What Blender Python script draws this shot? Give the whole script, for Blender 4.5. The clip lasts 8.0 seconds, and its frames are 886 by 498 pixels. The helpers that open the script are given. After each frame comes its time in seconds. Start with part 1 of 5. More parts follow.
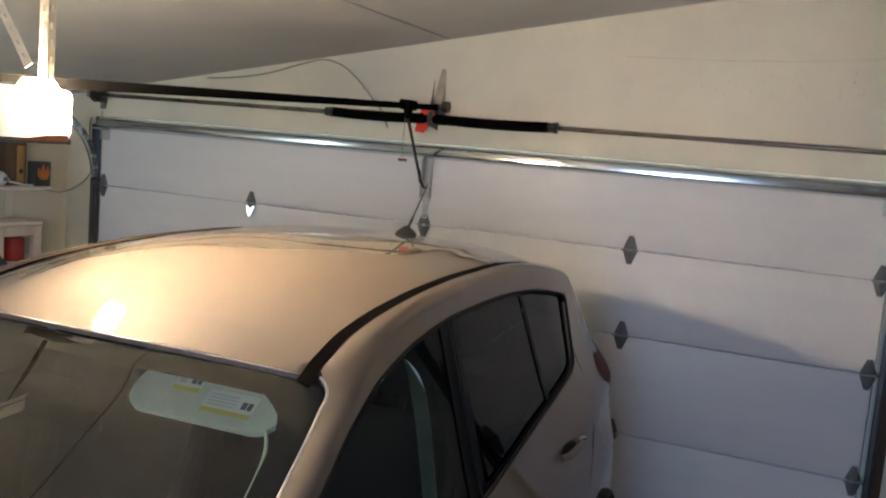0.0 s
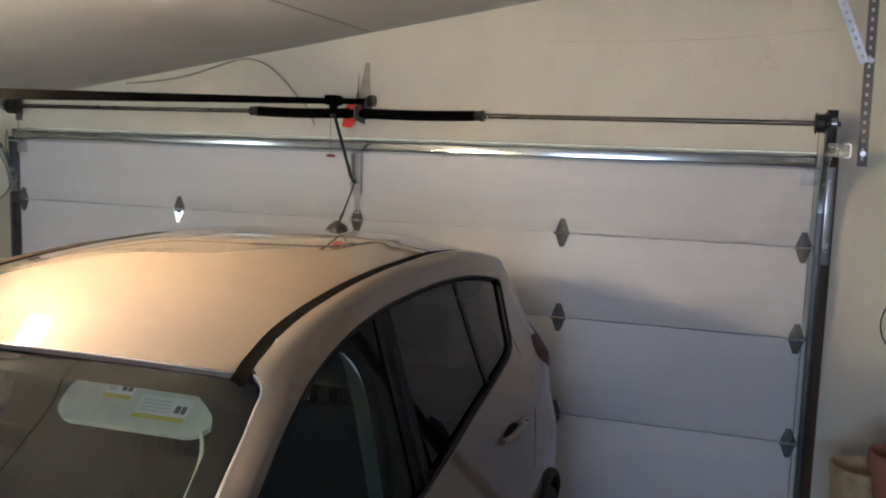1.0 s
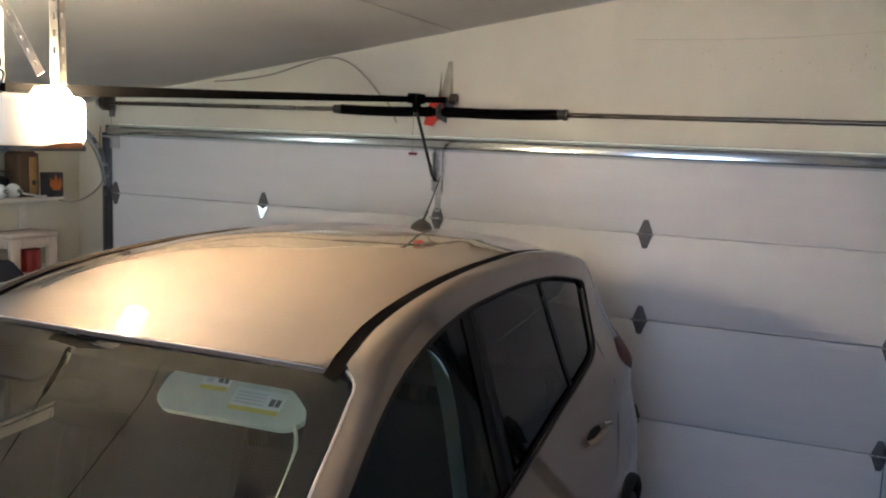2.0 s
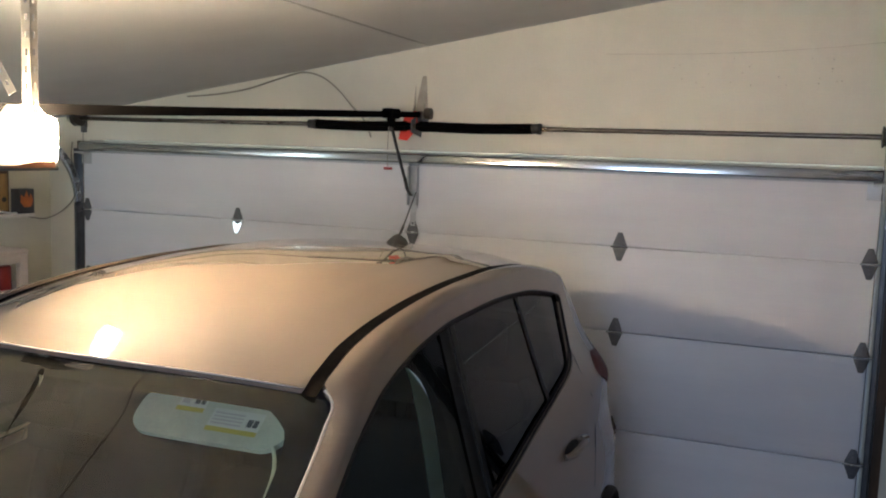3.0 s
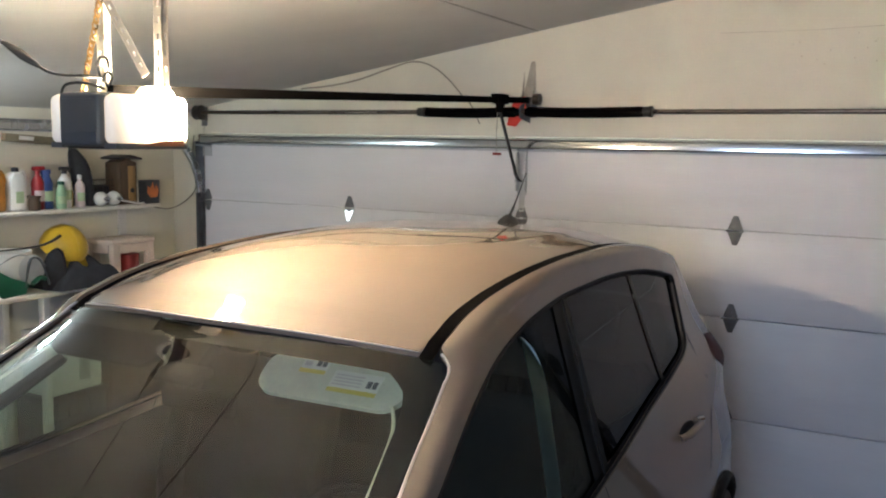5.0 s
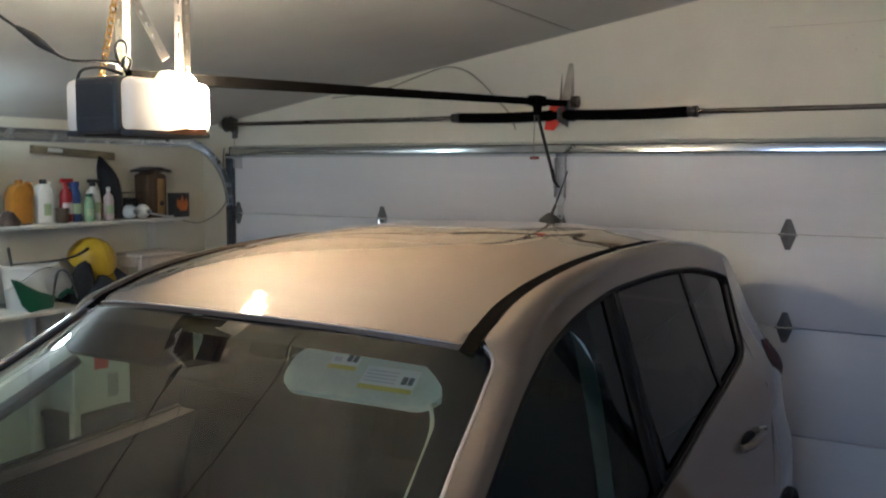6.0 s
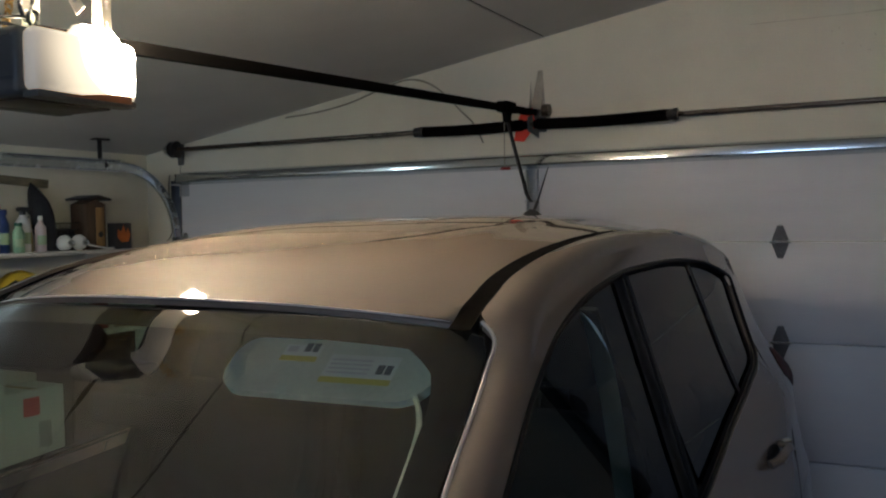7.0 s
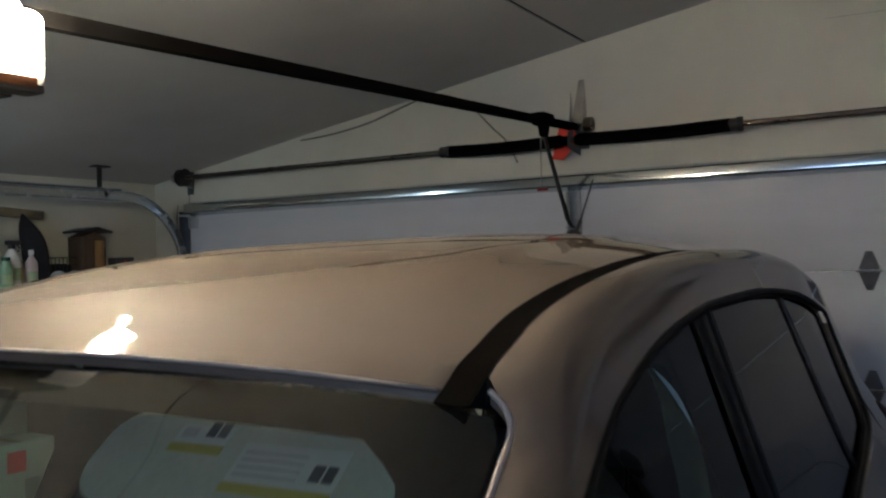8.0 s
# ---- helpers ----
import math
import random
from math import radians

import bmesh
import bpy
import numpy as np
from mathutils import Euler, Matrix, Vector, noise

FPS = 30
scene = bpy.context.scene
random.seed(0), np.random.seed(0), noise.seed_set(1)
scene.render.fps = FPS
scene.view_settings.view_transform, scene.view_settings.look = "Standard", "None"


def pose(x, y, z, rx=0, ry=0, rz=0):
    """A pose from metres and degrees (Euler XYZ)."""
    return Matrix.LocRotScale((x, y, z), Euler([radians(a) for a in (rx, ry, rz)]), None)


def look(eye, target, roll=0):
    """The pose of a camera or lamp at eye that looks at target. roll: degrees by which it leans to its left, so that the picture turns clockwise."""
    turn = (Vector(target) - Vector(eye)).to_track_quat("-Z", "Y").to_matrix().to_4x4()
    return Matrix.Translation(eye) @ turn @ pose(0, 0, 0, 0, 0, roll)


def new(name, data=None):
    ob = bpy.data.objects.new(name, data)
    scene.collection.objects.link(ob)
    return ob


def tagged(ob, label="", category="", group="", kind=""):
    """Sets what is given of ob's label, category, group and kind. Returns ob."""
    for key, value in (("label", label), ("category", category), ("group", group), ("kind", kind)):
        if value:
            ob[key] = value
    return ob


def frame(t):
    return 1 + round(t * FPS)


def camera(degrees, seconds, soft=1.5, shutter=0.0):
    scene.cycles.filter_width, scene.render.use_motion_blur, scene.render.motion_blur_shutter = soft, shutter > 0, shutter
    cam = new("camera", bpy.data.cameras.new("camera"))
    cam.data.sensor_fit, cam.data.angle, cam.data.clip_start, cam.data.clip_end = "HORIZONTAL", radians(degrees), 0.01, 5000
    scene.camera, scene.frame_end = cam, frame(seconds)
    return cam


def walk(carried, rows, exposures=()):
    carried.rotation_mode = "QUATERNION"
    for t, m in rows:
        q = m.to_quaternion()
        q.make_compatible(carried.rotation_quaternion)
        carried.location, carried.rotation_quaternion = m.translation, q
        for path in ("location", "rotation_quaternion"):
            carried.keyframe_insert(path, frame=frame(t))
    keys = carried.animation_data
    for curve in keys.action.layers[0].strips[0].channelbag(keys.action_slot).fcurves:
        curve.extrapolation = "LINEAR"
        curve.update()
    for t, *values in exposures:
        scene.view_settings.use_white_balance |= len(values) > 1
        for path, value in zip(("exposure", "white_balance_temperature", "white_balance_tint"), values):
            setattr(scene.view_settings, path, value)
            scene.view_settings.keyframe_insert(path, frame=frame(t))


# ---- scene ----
cam = camera(53.4, 8.0, soft=2.0, shutter=0.5)
PATH = [
    (0, (2.019, -4.683, 2.006), (1.27, -2.845, 1.765), 4.8),
    (0.5, (2.053, -4.694, 2.0), (1.319, -2.854, 1.726), 1.7),
    (1, (2.045, -4.68, 1.992), (1.426, -2.794, 1.747), 1.8),
    (1.5, (2.021, -4.68, 1.985), (1.326, -2.824, 1.718), 2.5),
    (1.7, (2.009, -4.683, 1.986), (1.235, -2.858, 1.719), 2.3),
    (2.8, (1.993, -4.698, 2.007), (1.258, -2.851, 1.785), 1.6),
    (3, (1.996, -4.695, 2.006), (1.276, -2.842, 1.78), 1.9),
    (3.5, (1.989, -4.701, 2.002), (1.237, -2.864, 1.761), 2.9),
    (4, (2.008, -4.723, 1.994), (1.264, -2.885, 1.729), 2.2),
    (4.5, (1.988, -4.734, 1.975), (1.095, -2.962, 1.726), 1.2),
    (4.7, (1.99, -4.735, 1.962), (1.078, -2.972, 1.721), 1.1),
    (5.8, (1.931, -4.626, 1.862), (0.925, -2.911, 1.646), 0.6),
    (6, (1.893, -4.585, 1.833), (0.89, -2.865, 1.652), 0.3),
    (6.5, (1.761, -4.484, 1.722), (0.769, -2.75, 1.627), -1.2),
    (6.75, (1.718, -4.39, 1.682), (0.761, -2.637, 1.572), -1.1),
    (7, (1.676, -4.29, 1.644), (0.753, -2.517, 1.581), -1.0),
    (7.5, (1.6, -4.04, 1.591), (0.637, -2.287, 1.575), -0.9),
    (8, (1.476, -3.787, 1.609), (0.471, -2.058, 1.633), -1.5),
]
EXPOSURES = [(0.0, 0.28, 5600, 8), (0.8, 0.25, 5600, 8), (4.2, 0.27, 5600, 8), (4.7, 0.52, 5600, 8), (6.0, -0.2, 5300, 6), (6.6, -0.95, 5300, 5), (7.2, -0.9, 5250, 5), (8.0, -1.03, 5100, 5)]
walk(cam, [(t, look(eye, target, roll)) for t, eye, target, roll in PATH], EXPOSURES)

# ---- world and light ----
LAMP = 1200.0        # glow of the opener's two lenses
GLOBE = 190.0       # bare bulb on the ceiling
BACK_FILL = 52.0      # cool fill through an assumed, unseen back window
world = bpy.data.worlds.new("world")
scene.world = world
world.use_nodes = True
wn = world.node_tree.nodes
sky = wn.new("ShaderNodeTexSky")
sky.sky_type = "NISHITA"
sky.sun_disc = False
sky.sun_elevation, sky.sun_rotation = radians(35), radians(200)
wn["Background"].inputs["Strength"].default_value = 0.1
world.node_tree.links.new(sky.outputs[0], wn["Background"].inputs["Color"])


# ---- materials ----
def material(name, color, rough=0.5, metal=0.0, vary=0.08, scale=6.0, grain=60.0, bump=0.05, spec=0.5,
             coat=0.0, coat_rough=0.03, stretch=(1, 1, 1), stain=None, stain_amount=0.0, rough_vary=0.1):
    """Principled surface with two scales of variation in colour, roughness and relief."""
    m = bpy.data.materials.new(name)
    m.use_nodes = True
    n, l = m.node_tree.nodes, m.node_tree.links
    b = n["Principled BSDF"]
    co = n.new("ShaderNodeTexCoord")
    mp = n.new("ShaderNodeMapping")
    mp.inputs["Scale"].default_value = stretch
    l.new(co.outputs["Object"], mp.inputs["Vector"])
    big = n.new("ShaderNodeTexNoise")
    big.inputs["Scale"].default_value, big.inputs["Detail"].default_value = scale, 5
    l.new(mp.outputs[0], big.inputs["Vector"])
    fine = n.new("ShaderNodeTexNoise")
    fine.inputs["Scale"].default_value, fine.inputs["Detail"].default_value = grain, 3
    l.new(mp.outputs[0], fine.inputs["Vector"])
    mixf = n.new("ShaderNodeMath")
    mixf.operation = "MULTIPLY_ADD"
    l.new(fine.outputs["Fac"], mixf.inputs[0])
    mixf.inputs[1].default_value = 0.35
    l.new(big.outputs["Fac"], mixf.inputs[2])
    ramp = n.new("ShaderNodeValToRGB")
    lo = [max(0, c * (1 - vary * 1.6)) for c in color]
    hi = [min(1, c * (1 + vary)) for c in color]
    ramp.color_ramp.elements[0].position, ramp.color_ramp.elements[0].color = 0.4, (*lo, 1)
    ramp.color_ramp.elements[1].position, ramp.color_ramp.elements[1].color = 0.95, (*hi, 1)
    l.new(mixf.outputs[0], ramp.inputs["Fac"])
    out = ramp.outputs["Color"]
    if stain:
        st = n.new("ShaderNodeTexNoise")
        st.inputs["Scale"].default_value, st.inputs["Detail"].default_value = scale * 0.6, 8
        st.inputs["Roughness"].default_value = 0.7
        l.new(mp.outputs[0], st.inputs["Vector"])
        sr = n.new("ShaderNodeValToRGB")
        sr.color_ramp.elements[0].position, sr.color_ramp.elements[0].color = 0.52, (0, 0, 0, 1)
        sr.color_ramp.elements[1].position, sr.color_ramp.elements[1].color = 0.72, (stain_amount,) * 3 + (1,)
        l.new(st.outputs["Fac"], sr.inputs["Fac"])
        mx = n.new("ShaderNodeMixRGB")
        mx.inputs["Color2"].default_value = (*stain, 1)
        l.new(sr.outputs["Color"], mx.inputs["Fac"])
        l.new(out, mx.inputs["Color1"])
        out = mx.outputs["Color"]
    l.new(out, b.inputs["Base Color"])
    rr = n.new("ShaderNodeMapRange")
    rr.inputs["To Min"].default_value, rr.inputs["To Max"].default_value = max(0, rough - rough_vary), min(1, rough + rough_vary)
    l.new(big.outputs["Fac"], rr.inputs["Value"])
    l.new(rr.outputs[0], b.inputs["Roughness"])
    b.inputs["Metallic"].default_value = metal
    b.inputs["Specular IOR Level"].default_value = spec
    b.inputs["Coat Weight"].default_value, b.inputs["Coat Roughness"].default_value = coat, coat_rough
    if bump:
        bp = n.new("ShaderNodeBump")
        bp.inputs["Strength"].default_value, bp.inputs["Distance"].default_value = bump, 0.01
        l.new(mixf.outputs[0], bp.inputs["Height"])
        l.new(bp.outputs[0], b.inputs["Normal"])
    return m


def glass(name, tint, ior=1.5, veil=0.0):
    """A thin pane: clear tint, with gloss by Fresnel and a painted warm veil."""
    m = bpy.data.materials.new(name)
    m.use_nodes = True
    n, l = m.node_tree.nodes, m.node_tree.links
    n.remove(n["Principled BSDF"])
    tr = n.new("ShaderNodeBsdfTransparent")
    tr.inputs[0].default_value = (*tint, 1)
    gl = n.new("ShaderNodeBsdfGlossy")
    gl.inputs["Roughness"].default_value = 0.015
    fr = n.new("ShaderNodeFresnel")
    fr.inputs["IOR"].default_value = ior
    mx = n.new("ShaderNodeMixShader")
    l.new(fr.outputs[0], mx.inputs[0])
    l.new(tr.outputs[0], mx.inputs[1])
    l.new(gl.outputs[0], mx.inputs[2])
    out = mx.outputs[0]
    if veil:
        # orange diffuse layer paints in the warm haze of lamplit reflections
        df = n.new("ShaderNodeBsdfDiffuse")
        df.inputs["Color"].default_value = (0.55, 0.33, 0.18, 1)
        co = n.new("ShaderNodeTexCoord")
        nz = n.new("ShaderNodeTexNoise")
        nz.inputs["Scale"].default_value, nz.inputs["Detail"].default_value = 5.0, 6
        l.new(co.outputs["Object"], nz.inputs["Vector"])
        mr = n.new("ShaderNodeMapRange")
        mr.inputs["From Min"].default_value, mr.inputs["From Max"].default_value = 0.3, 0.7
        mr.inputs["To Min"].default_value, mr.inputs["To Max"].default_value = veil * 0.75, veil * 1.25
        l.new(nz.outputs["Fac"], mr.inputs["Value"])
        md = n.new("ShaderNodeMixShader")
        l.new(mr.outputs[0], md.inputs[0])
        l.new(out, md.inputs[1])
        l.new(df.outputs[0], md.inputs[2])
        out = md.outputs[0]
    l.new(out, n["Material Output"].inputs[0])
    return m


def glowing(name, color, strength, white=0.8, hot=None):
    """A surface that gives off light; hot: the bulb behind it, round which the glow is strongest (mirrored in x)."""
    m = bpy.data.materials.new(name)
    m.use_nodes = True
    n, l = m.node_tree.nodes, m.node_tree.links
    b = n["Principled BSDF"]
    b.inputs["Base Color"].default_value = (white, white, white * 0.97, 1)
    b.inputs["Roughness"].default_value = 0.4
    b.inputs["Emission Color"].default_value = (*color, 1)
    b.inputs["Emission Strength"].default_value = strength
    if hot:
        co = n.new("ShaderNodeTexCoord")
        sep = n.new("ShaderNodeSeparateXYZ")
        l.new(co.outputs["Object"], sep.inputs[0])
        mod = n.new("ShaderNodeMath")
        mod.operation = "ABSOLUTE"
        l.new(sep.outputs["X"], mod.inputs[0])
        com = n.new("ShaderNodeCombineXYZ")
        l.new(mod.outputs[0], com.inputs["X"]), l.new(sep.outputs["Y"], com.inputs["Y"]), l.new(sep.outputs["Z"], com.inputs["Z"])
        d = n.new("ShaderNodeVectorMath")
        d.operation = "DISTANCE"
        d.inputs[1].default_value = hot
        l.new(com.outputs[0], d.inputs[0])
        r = n.new("ShaderNodeValToRGB")
        r.color_ramp.interpolation = "EASE"
        r.color_ramp.elements[0].position, r.color_ramp.elements[0].color = 0.22, (1, 1, 1, 1)
        r.color_ramp.elements[1].position, r.color_ramp.elements[1].color = 1.0, (0.0003, 0.0003, 0.0003, 1)
        k = r.color_ramp.elements.new(0.45)
        k.color = (0.0022, 0.0022, 0.0022, 1)
        sc = n.new("ShaderNodeMath")
        sc.operation = "MULTIPLY"
        l.new(d.outputs["Value"], sc.inputs[0])
        sc.inputs[1].default_value = 4.2
        l.new(sc.outputs[0], r.inputs["Fac"])
        st = n.new("ShaderNodeMath")
        st.operation = "MULTIPLY"
        l.new(r.outputs["Color"], st.inputs[0])
        st.inputs[1].default_value = strength
        l.new(st.outputs[0], b.inputs["Emission Strength"])
    return m


M = dict(
    wall=material("cream_wall_paint", (0.735, 0.706, 0.6), 0.75, vary=0.06, scale=1.6, grain=140, bump=0.07, stain=(0.52, 0.48, 0.4), stain_amount=0.25),
    ceiling=material("ceiling_paint", (0.63, 0.622, 0.62), 0.85, vary=0.08, scale=1.5, grain=160, bump=0.1, stain=(0.5, 0.49, 0.48), stain_amount=0.3),
    concrete=material("concrete_floor", (0.33, 0.32, 0.3), 0.7, vary=0.18, scale=1.5, grain=45, bump=0.12, stain=(0.12, 0.11, 0.1), stain_amount=0.5),
    door=material("white_steel_door", (0.71, 0.71, 0.745), 0.5, vary=0.03, scale=2.2, grain=30, bump=0.06, stretch=(0.5, 1, 4), stain=(0.6, 0.58, 0.57), stain_amount=0.12),
    galv=material("galvanised_steel", (0.66, 0.68, 0.7), 0.25, 1.0, vary=0.06, scale=18, grain=90, bump=0.04),
    strut=material("smooth_galvanised_sheet", (0.62, 0.66, 0.68), 0.15, 1.0, vary=0.05, scale=1.4, grain=12, bump=0.0, rough_vary=0.05),
    galv_dull=material("dull_galvanised_steel", (0.5, 0.51, 0.53), 0.5, 0.5, vary=0.08, scale=14, grain=80, bump=0.03),
    shaded_track_steel=material("shaded_track_steel", (0.11, 0.115, 0.125), 0.35, 0.6, vary=0.15, scale=14, grain=80, bump=0.03),
    iron=material("warm_grey_iron", (0.42, 0.38, 0.32), 0.45, 0.55, vary=0.15, scale=14, grain=80, bump=0.03),
    # paler, warmer copy of the angle iron: the opener's lamplight is in its colour
    lit_iron=material("lamplit_angle_iron", (0.6, 0.55, 0.46), 0.45, 0.2, vary=0.12, scale=14, grain=80, bump=0.03),
    hinge_steel=material("grey_hinge_steel", (0.12, 0.12, 0.128), 0.55, 0.25, vary=0.08, scale=20, grain=80, bump=0.02),
    frit=material("matt_black_print", (0.008, 0.008, 0.008), 0.9, vary=0.1, scale=20, grain=80, bump=0.0, spec=0.05),
    shaft=material("steel_shaft", (0.17, 0.145, 0.12), 0.3, 1.0, vary=0.2, scale=12, grain=60, bump=0.02),
    black_steel=material("black_painted_steel", (0.02, 0.018, 0.017), 0.42, 0.0, vary=0.3, scale=10, grain=80, bump=0.04),
    rail_black=material("matt_black_steel", (0.0045, 0.0042, 0.004), 0.95, vary=0.3, scale=10, grain=80, bump=0.02, spec=0.02),
    black_plastic=material("black_plastic", (0.022, 0.022, 0.023), 0.4, vary=0.2, scale=12, grain=100, bump=0.03),
    grey_plastic=material("dark_grey_plastic", (0.075, 0.082, 0.09), 0.5, vary=0.12, scale=10, grain=120, bump=0.04),
    rubber=material("rubber", (0.025, 0.025, 0.026), 0.75, vary=0.2, scale=10, grain=60, bump=0.08),
    dark_wood=material("dark_stained_wood", (0.075, 0.045, 0.025), 0.6, vary=0.35, scale=3, grain=30, bump=0.15, stretch=(6, 6, 0.6)),
    wood=material("brown_wood", (0.2, 0.115, 0.06), 0.65, vary=0.35, scale=3, grain=30, bump=0.15, stretch=(6, 6, 0.6)),
    old_wood=material("grimy_old_wood", (0.2, 0.17, 0.11), 0.65, vary=0.4, scale=8, grain=40, bump=0.12, stretch=(4, 0.8, 4)),
    gold_wood=material("golden_wood", (0.34, 0.2, 0.07), 0.6, vary=0.3, scale=4, grain=40, bump=0.12, stretch=(6, 6, 0.6)),
    white_board=material("white_painted_board", (0.75, 0.72, 0.66), 0.5, vary=0.08, scale=3, grain=50, bump=0.05),
    red=material("red_plastic", (0.32, 0.015, 0.02), 0.4, vary=0.15, scale=8, grain=60, bump=0.02),
    tag_red=material("red_tag", (0.85, 0.05, 0.025), 0.55, vary=0.08, scale=8, grain=60, bump=0.01),
    yellow=material("yellow_plastic", (0.55, 0.37, 0.02), 0.35, vary=0.1, scale=8, grain=80, bump=0.02),
    amber=material("amber_brown_plastic", (0.3, 0.12, 0.05), 0.4, vary=0.25, scale=30, grain=80, bump=0.02),
    orange=material("amber_plastic", (0.36, 0.16, 0.016), 0.4, vary=0.2, scale=6, grain=50, bump=0.03),
    flame=material("orange_print", (0.45, 0.12, 0.015), 0.5, vary=0.2, scale=20, grain=60, bump=0.0),
    white_plastic=material("white_plastic", (0.74, 0.73, 0.7), 0.4, vary=0.06, scale=8, grain=80, bump=0.02),
    green=material("dark_green_plastic", (0.01, 0.09, 0.048), 0.4, vary=0.15, scale=8, grain=60, bump=0.02),
    pale_green=material("pale_green_plastic", (0.3, 0.46, 0.28), 0.4, vary=0.1, scale=8, grain=60, bump=0.02),
    blue=material("dark_blue_plastic", (0.02, 0.05, 0.2), 0.4, vary=0.15, scale=8, grain=60, bump=0.02),
    pink=material("pale_pink_plastic", (0.62, 0.5, 0.5), 0.4, vary=0.08, scale=8, grain=60, bump=0.02),
    cream=material("cream_plastic", (0.6, 0.5, 0.42), 0.45, vary=0.08, scale=8, grain=80, bump=0.02),
    cloth=material("black_cloth", (0.016, 0.016, 0.02), 0.9, vary=0.3, scale=20, grain=150, bump=0.3),
    grey_cloth=material("dark_grey_cloth", (0.026, 0.028, 0.036), 0.85, vary=0.25, scale=14, grain=150, bump=0.3),
    brown_cloth=material("dark_brown_cloth", (0.05, 0.032, 0.024), 0.9, vary=0.25, scale=14, grain=150, bump=0.3),
    terracotta=material("terracotta", (0.42, 0.17, 0.1), 0.75, vary=0.2, scale=8, grain=60, bump=0.08),
    straw=material("straw_coloured_plaster", (0.55, 0.42, 0.22), 0.7, vary=0.25, scale=12, grain=70, bump=0.15),
    chain=material("brass_plated_chain", (0.6, 0.38, 0.14), 0.3, 1.0, vary=0.2, scale=30, grain=80, bump=0.02),
    crack=material("cracked_paint", (0.58, 0.54, 0.45), 0.8, vary=0.2, scale=10, grain=60, bump=0.1),
    dark_red=material("dark_red_plastic", (0.25, 0.02, 0.015), 0.45, vary=0.15, scale=8, grain=60, bump=0.02),
    wire=material("grey_wire", (0.3, 0.28, 0.23), 0.6, vary=0.1, scale=10, grain=60, bump=0.0),
    paper=material("white_label", (0.8, 0.8, 0.76), 0.5, vary=0.03, scale=10, grain=60, bump=0.0),
    green_label=material("pale_green_label", (0.4, 0.5, 0.3), 0.5, vary=0.15, scale=20, grain=60, bump=0.0),
    label_paper=material("faded_white_label", (0.68, 0.7, 0.64), 0.5, vary=0.05, scale=10, grain=60, bump=0.0),
    label_yellow=material("yellow_label", (0.52, 0.46, 0.07), 0.5, vary=0.03, scale=10, grain=60, bump=0.0),
    ink=material("black_ink", (0.03, 0.03, 0.03), 0.6, vary=0.1, scale=10, grain=60, bump=0.0),
    grey_ink=material("grey_ink", (0.5, 0.5, 0.48), 0.6, vary=0.1, scale=10, grain=60, bump=0.0),
    violet_ink=material("violet_ink", (0.1, 0.08, 0.24), 0.6, vary=0.1, scale=10, grain=60, bump=0.0),
    paint=material("champagne_car_paint", (0.206, 0.162, 0.124), 0.7, 0.17, vary=0.04, scale=2.5, grain=900, bump=0.0, spec=0.15, coat=1.0, coat_rough=0.035, stain=(0.18, 0.14, 0.105), stain_amount=0.5, rough_vary=0.06),
    # pale colour paints in the highlight that these body edges catch
    rim_glint=material("pale_glint_edge", (0.72, 0.66, 0.6), 0.35, 0.3, vary=0.05, scale=8, grain=60, bump=0.0),
    strip_black=material("matt_black_moulding", (0.008, 0.0075, 0.007), 0.9, vary=0.2, scale=12, grain=120, bump=0.0, spec=0.02),
    pillar_black=material("satin_black_pillar_film", (0.01, 0.0095, 0.009), 0.35, vary=0.15, scale=12, grain=120, bump=0.0, spec=0.2),
    satin_black=material("satin_black_trim", (0.01, 0.0095, 0.009), 0.6, vary=0.2, scale=12, grain=120, bump=0.04, spec=0.2),
    chrome=material("chrome", (0.85, 0.85, 0.85), 0.08, 1.0, vary=0.03, scale=8, grain=60, bump=0.0, rough_vary=0.03),
    alloy=material("silver_alloy", (0.6, 0.6, 0.61), 0.3, 1.0, vary=0.05, scale=8, grain=60, bump=0.0),
    lamp_red=material("red_lamp_lens", (0.06, 0.008, 0.009), 0.5, vary=0.15, scale=25, grain=60, bump=0.0, spec=0.1),
    lamp_clear=material("clear_lamp_lens", (0.7, 0.7, 0.72), 0.1, vary=0.1, scale=25, grain=60, bump=0.0, coat=1.0),
    # near-black headliner: the unlit cabin's shade is put into its colour
    headliner=material("shaded_headliner", (0.06, 0.055, 0.048), 0.9, vary=0.08, scale=8, grain=60, bump=0.0),
    visor=material("pale_grey_vinyl", (0.62, 0.66, 0.53), 0.7, vary=0.14, scale=8, grain=150, bump=0.05),
    seat=material("charcoal_seat_cloth", (0.014, 0.014, 0.014), 0.9, vary=0.2, scale=8, grain=60, bump=0.03),
    seat_pale=material("pale_strip_cloth", (0.74, 0.9, 0.92), 0.8, vary=0.12, scale=8, grain=180, bump=0.1),
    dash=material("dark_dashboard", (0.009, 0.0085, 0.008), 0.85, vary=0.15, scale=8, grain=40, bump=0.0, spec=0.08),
    screen_glass=glass("windscreen_glass", (0.86, 0.96, 0.82), 1.85, 0.009),
    side_glass=glass("green_side_glass", (0.5, 0.62, 0.58), 1.2),
    dark_glass=glass("privacy_glass", (0.06, 0.058, 0.056), 1.22),
    window_glass=glass("window_glass", (0.92, 0.95, 0.94), 1.5),
    lens=glowing("lit_lamp_lens", (1.0, 0.71, 0.41), LAMP, hot=(0.12, -2.862, 2.036)),
    lens_dim=glowing("half_lit_lamp_lens", (1.0, 0.76, 0.46), LAMP * 0.45, hot=(0.106, -2.9, 2.078)),
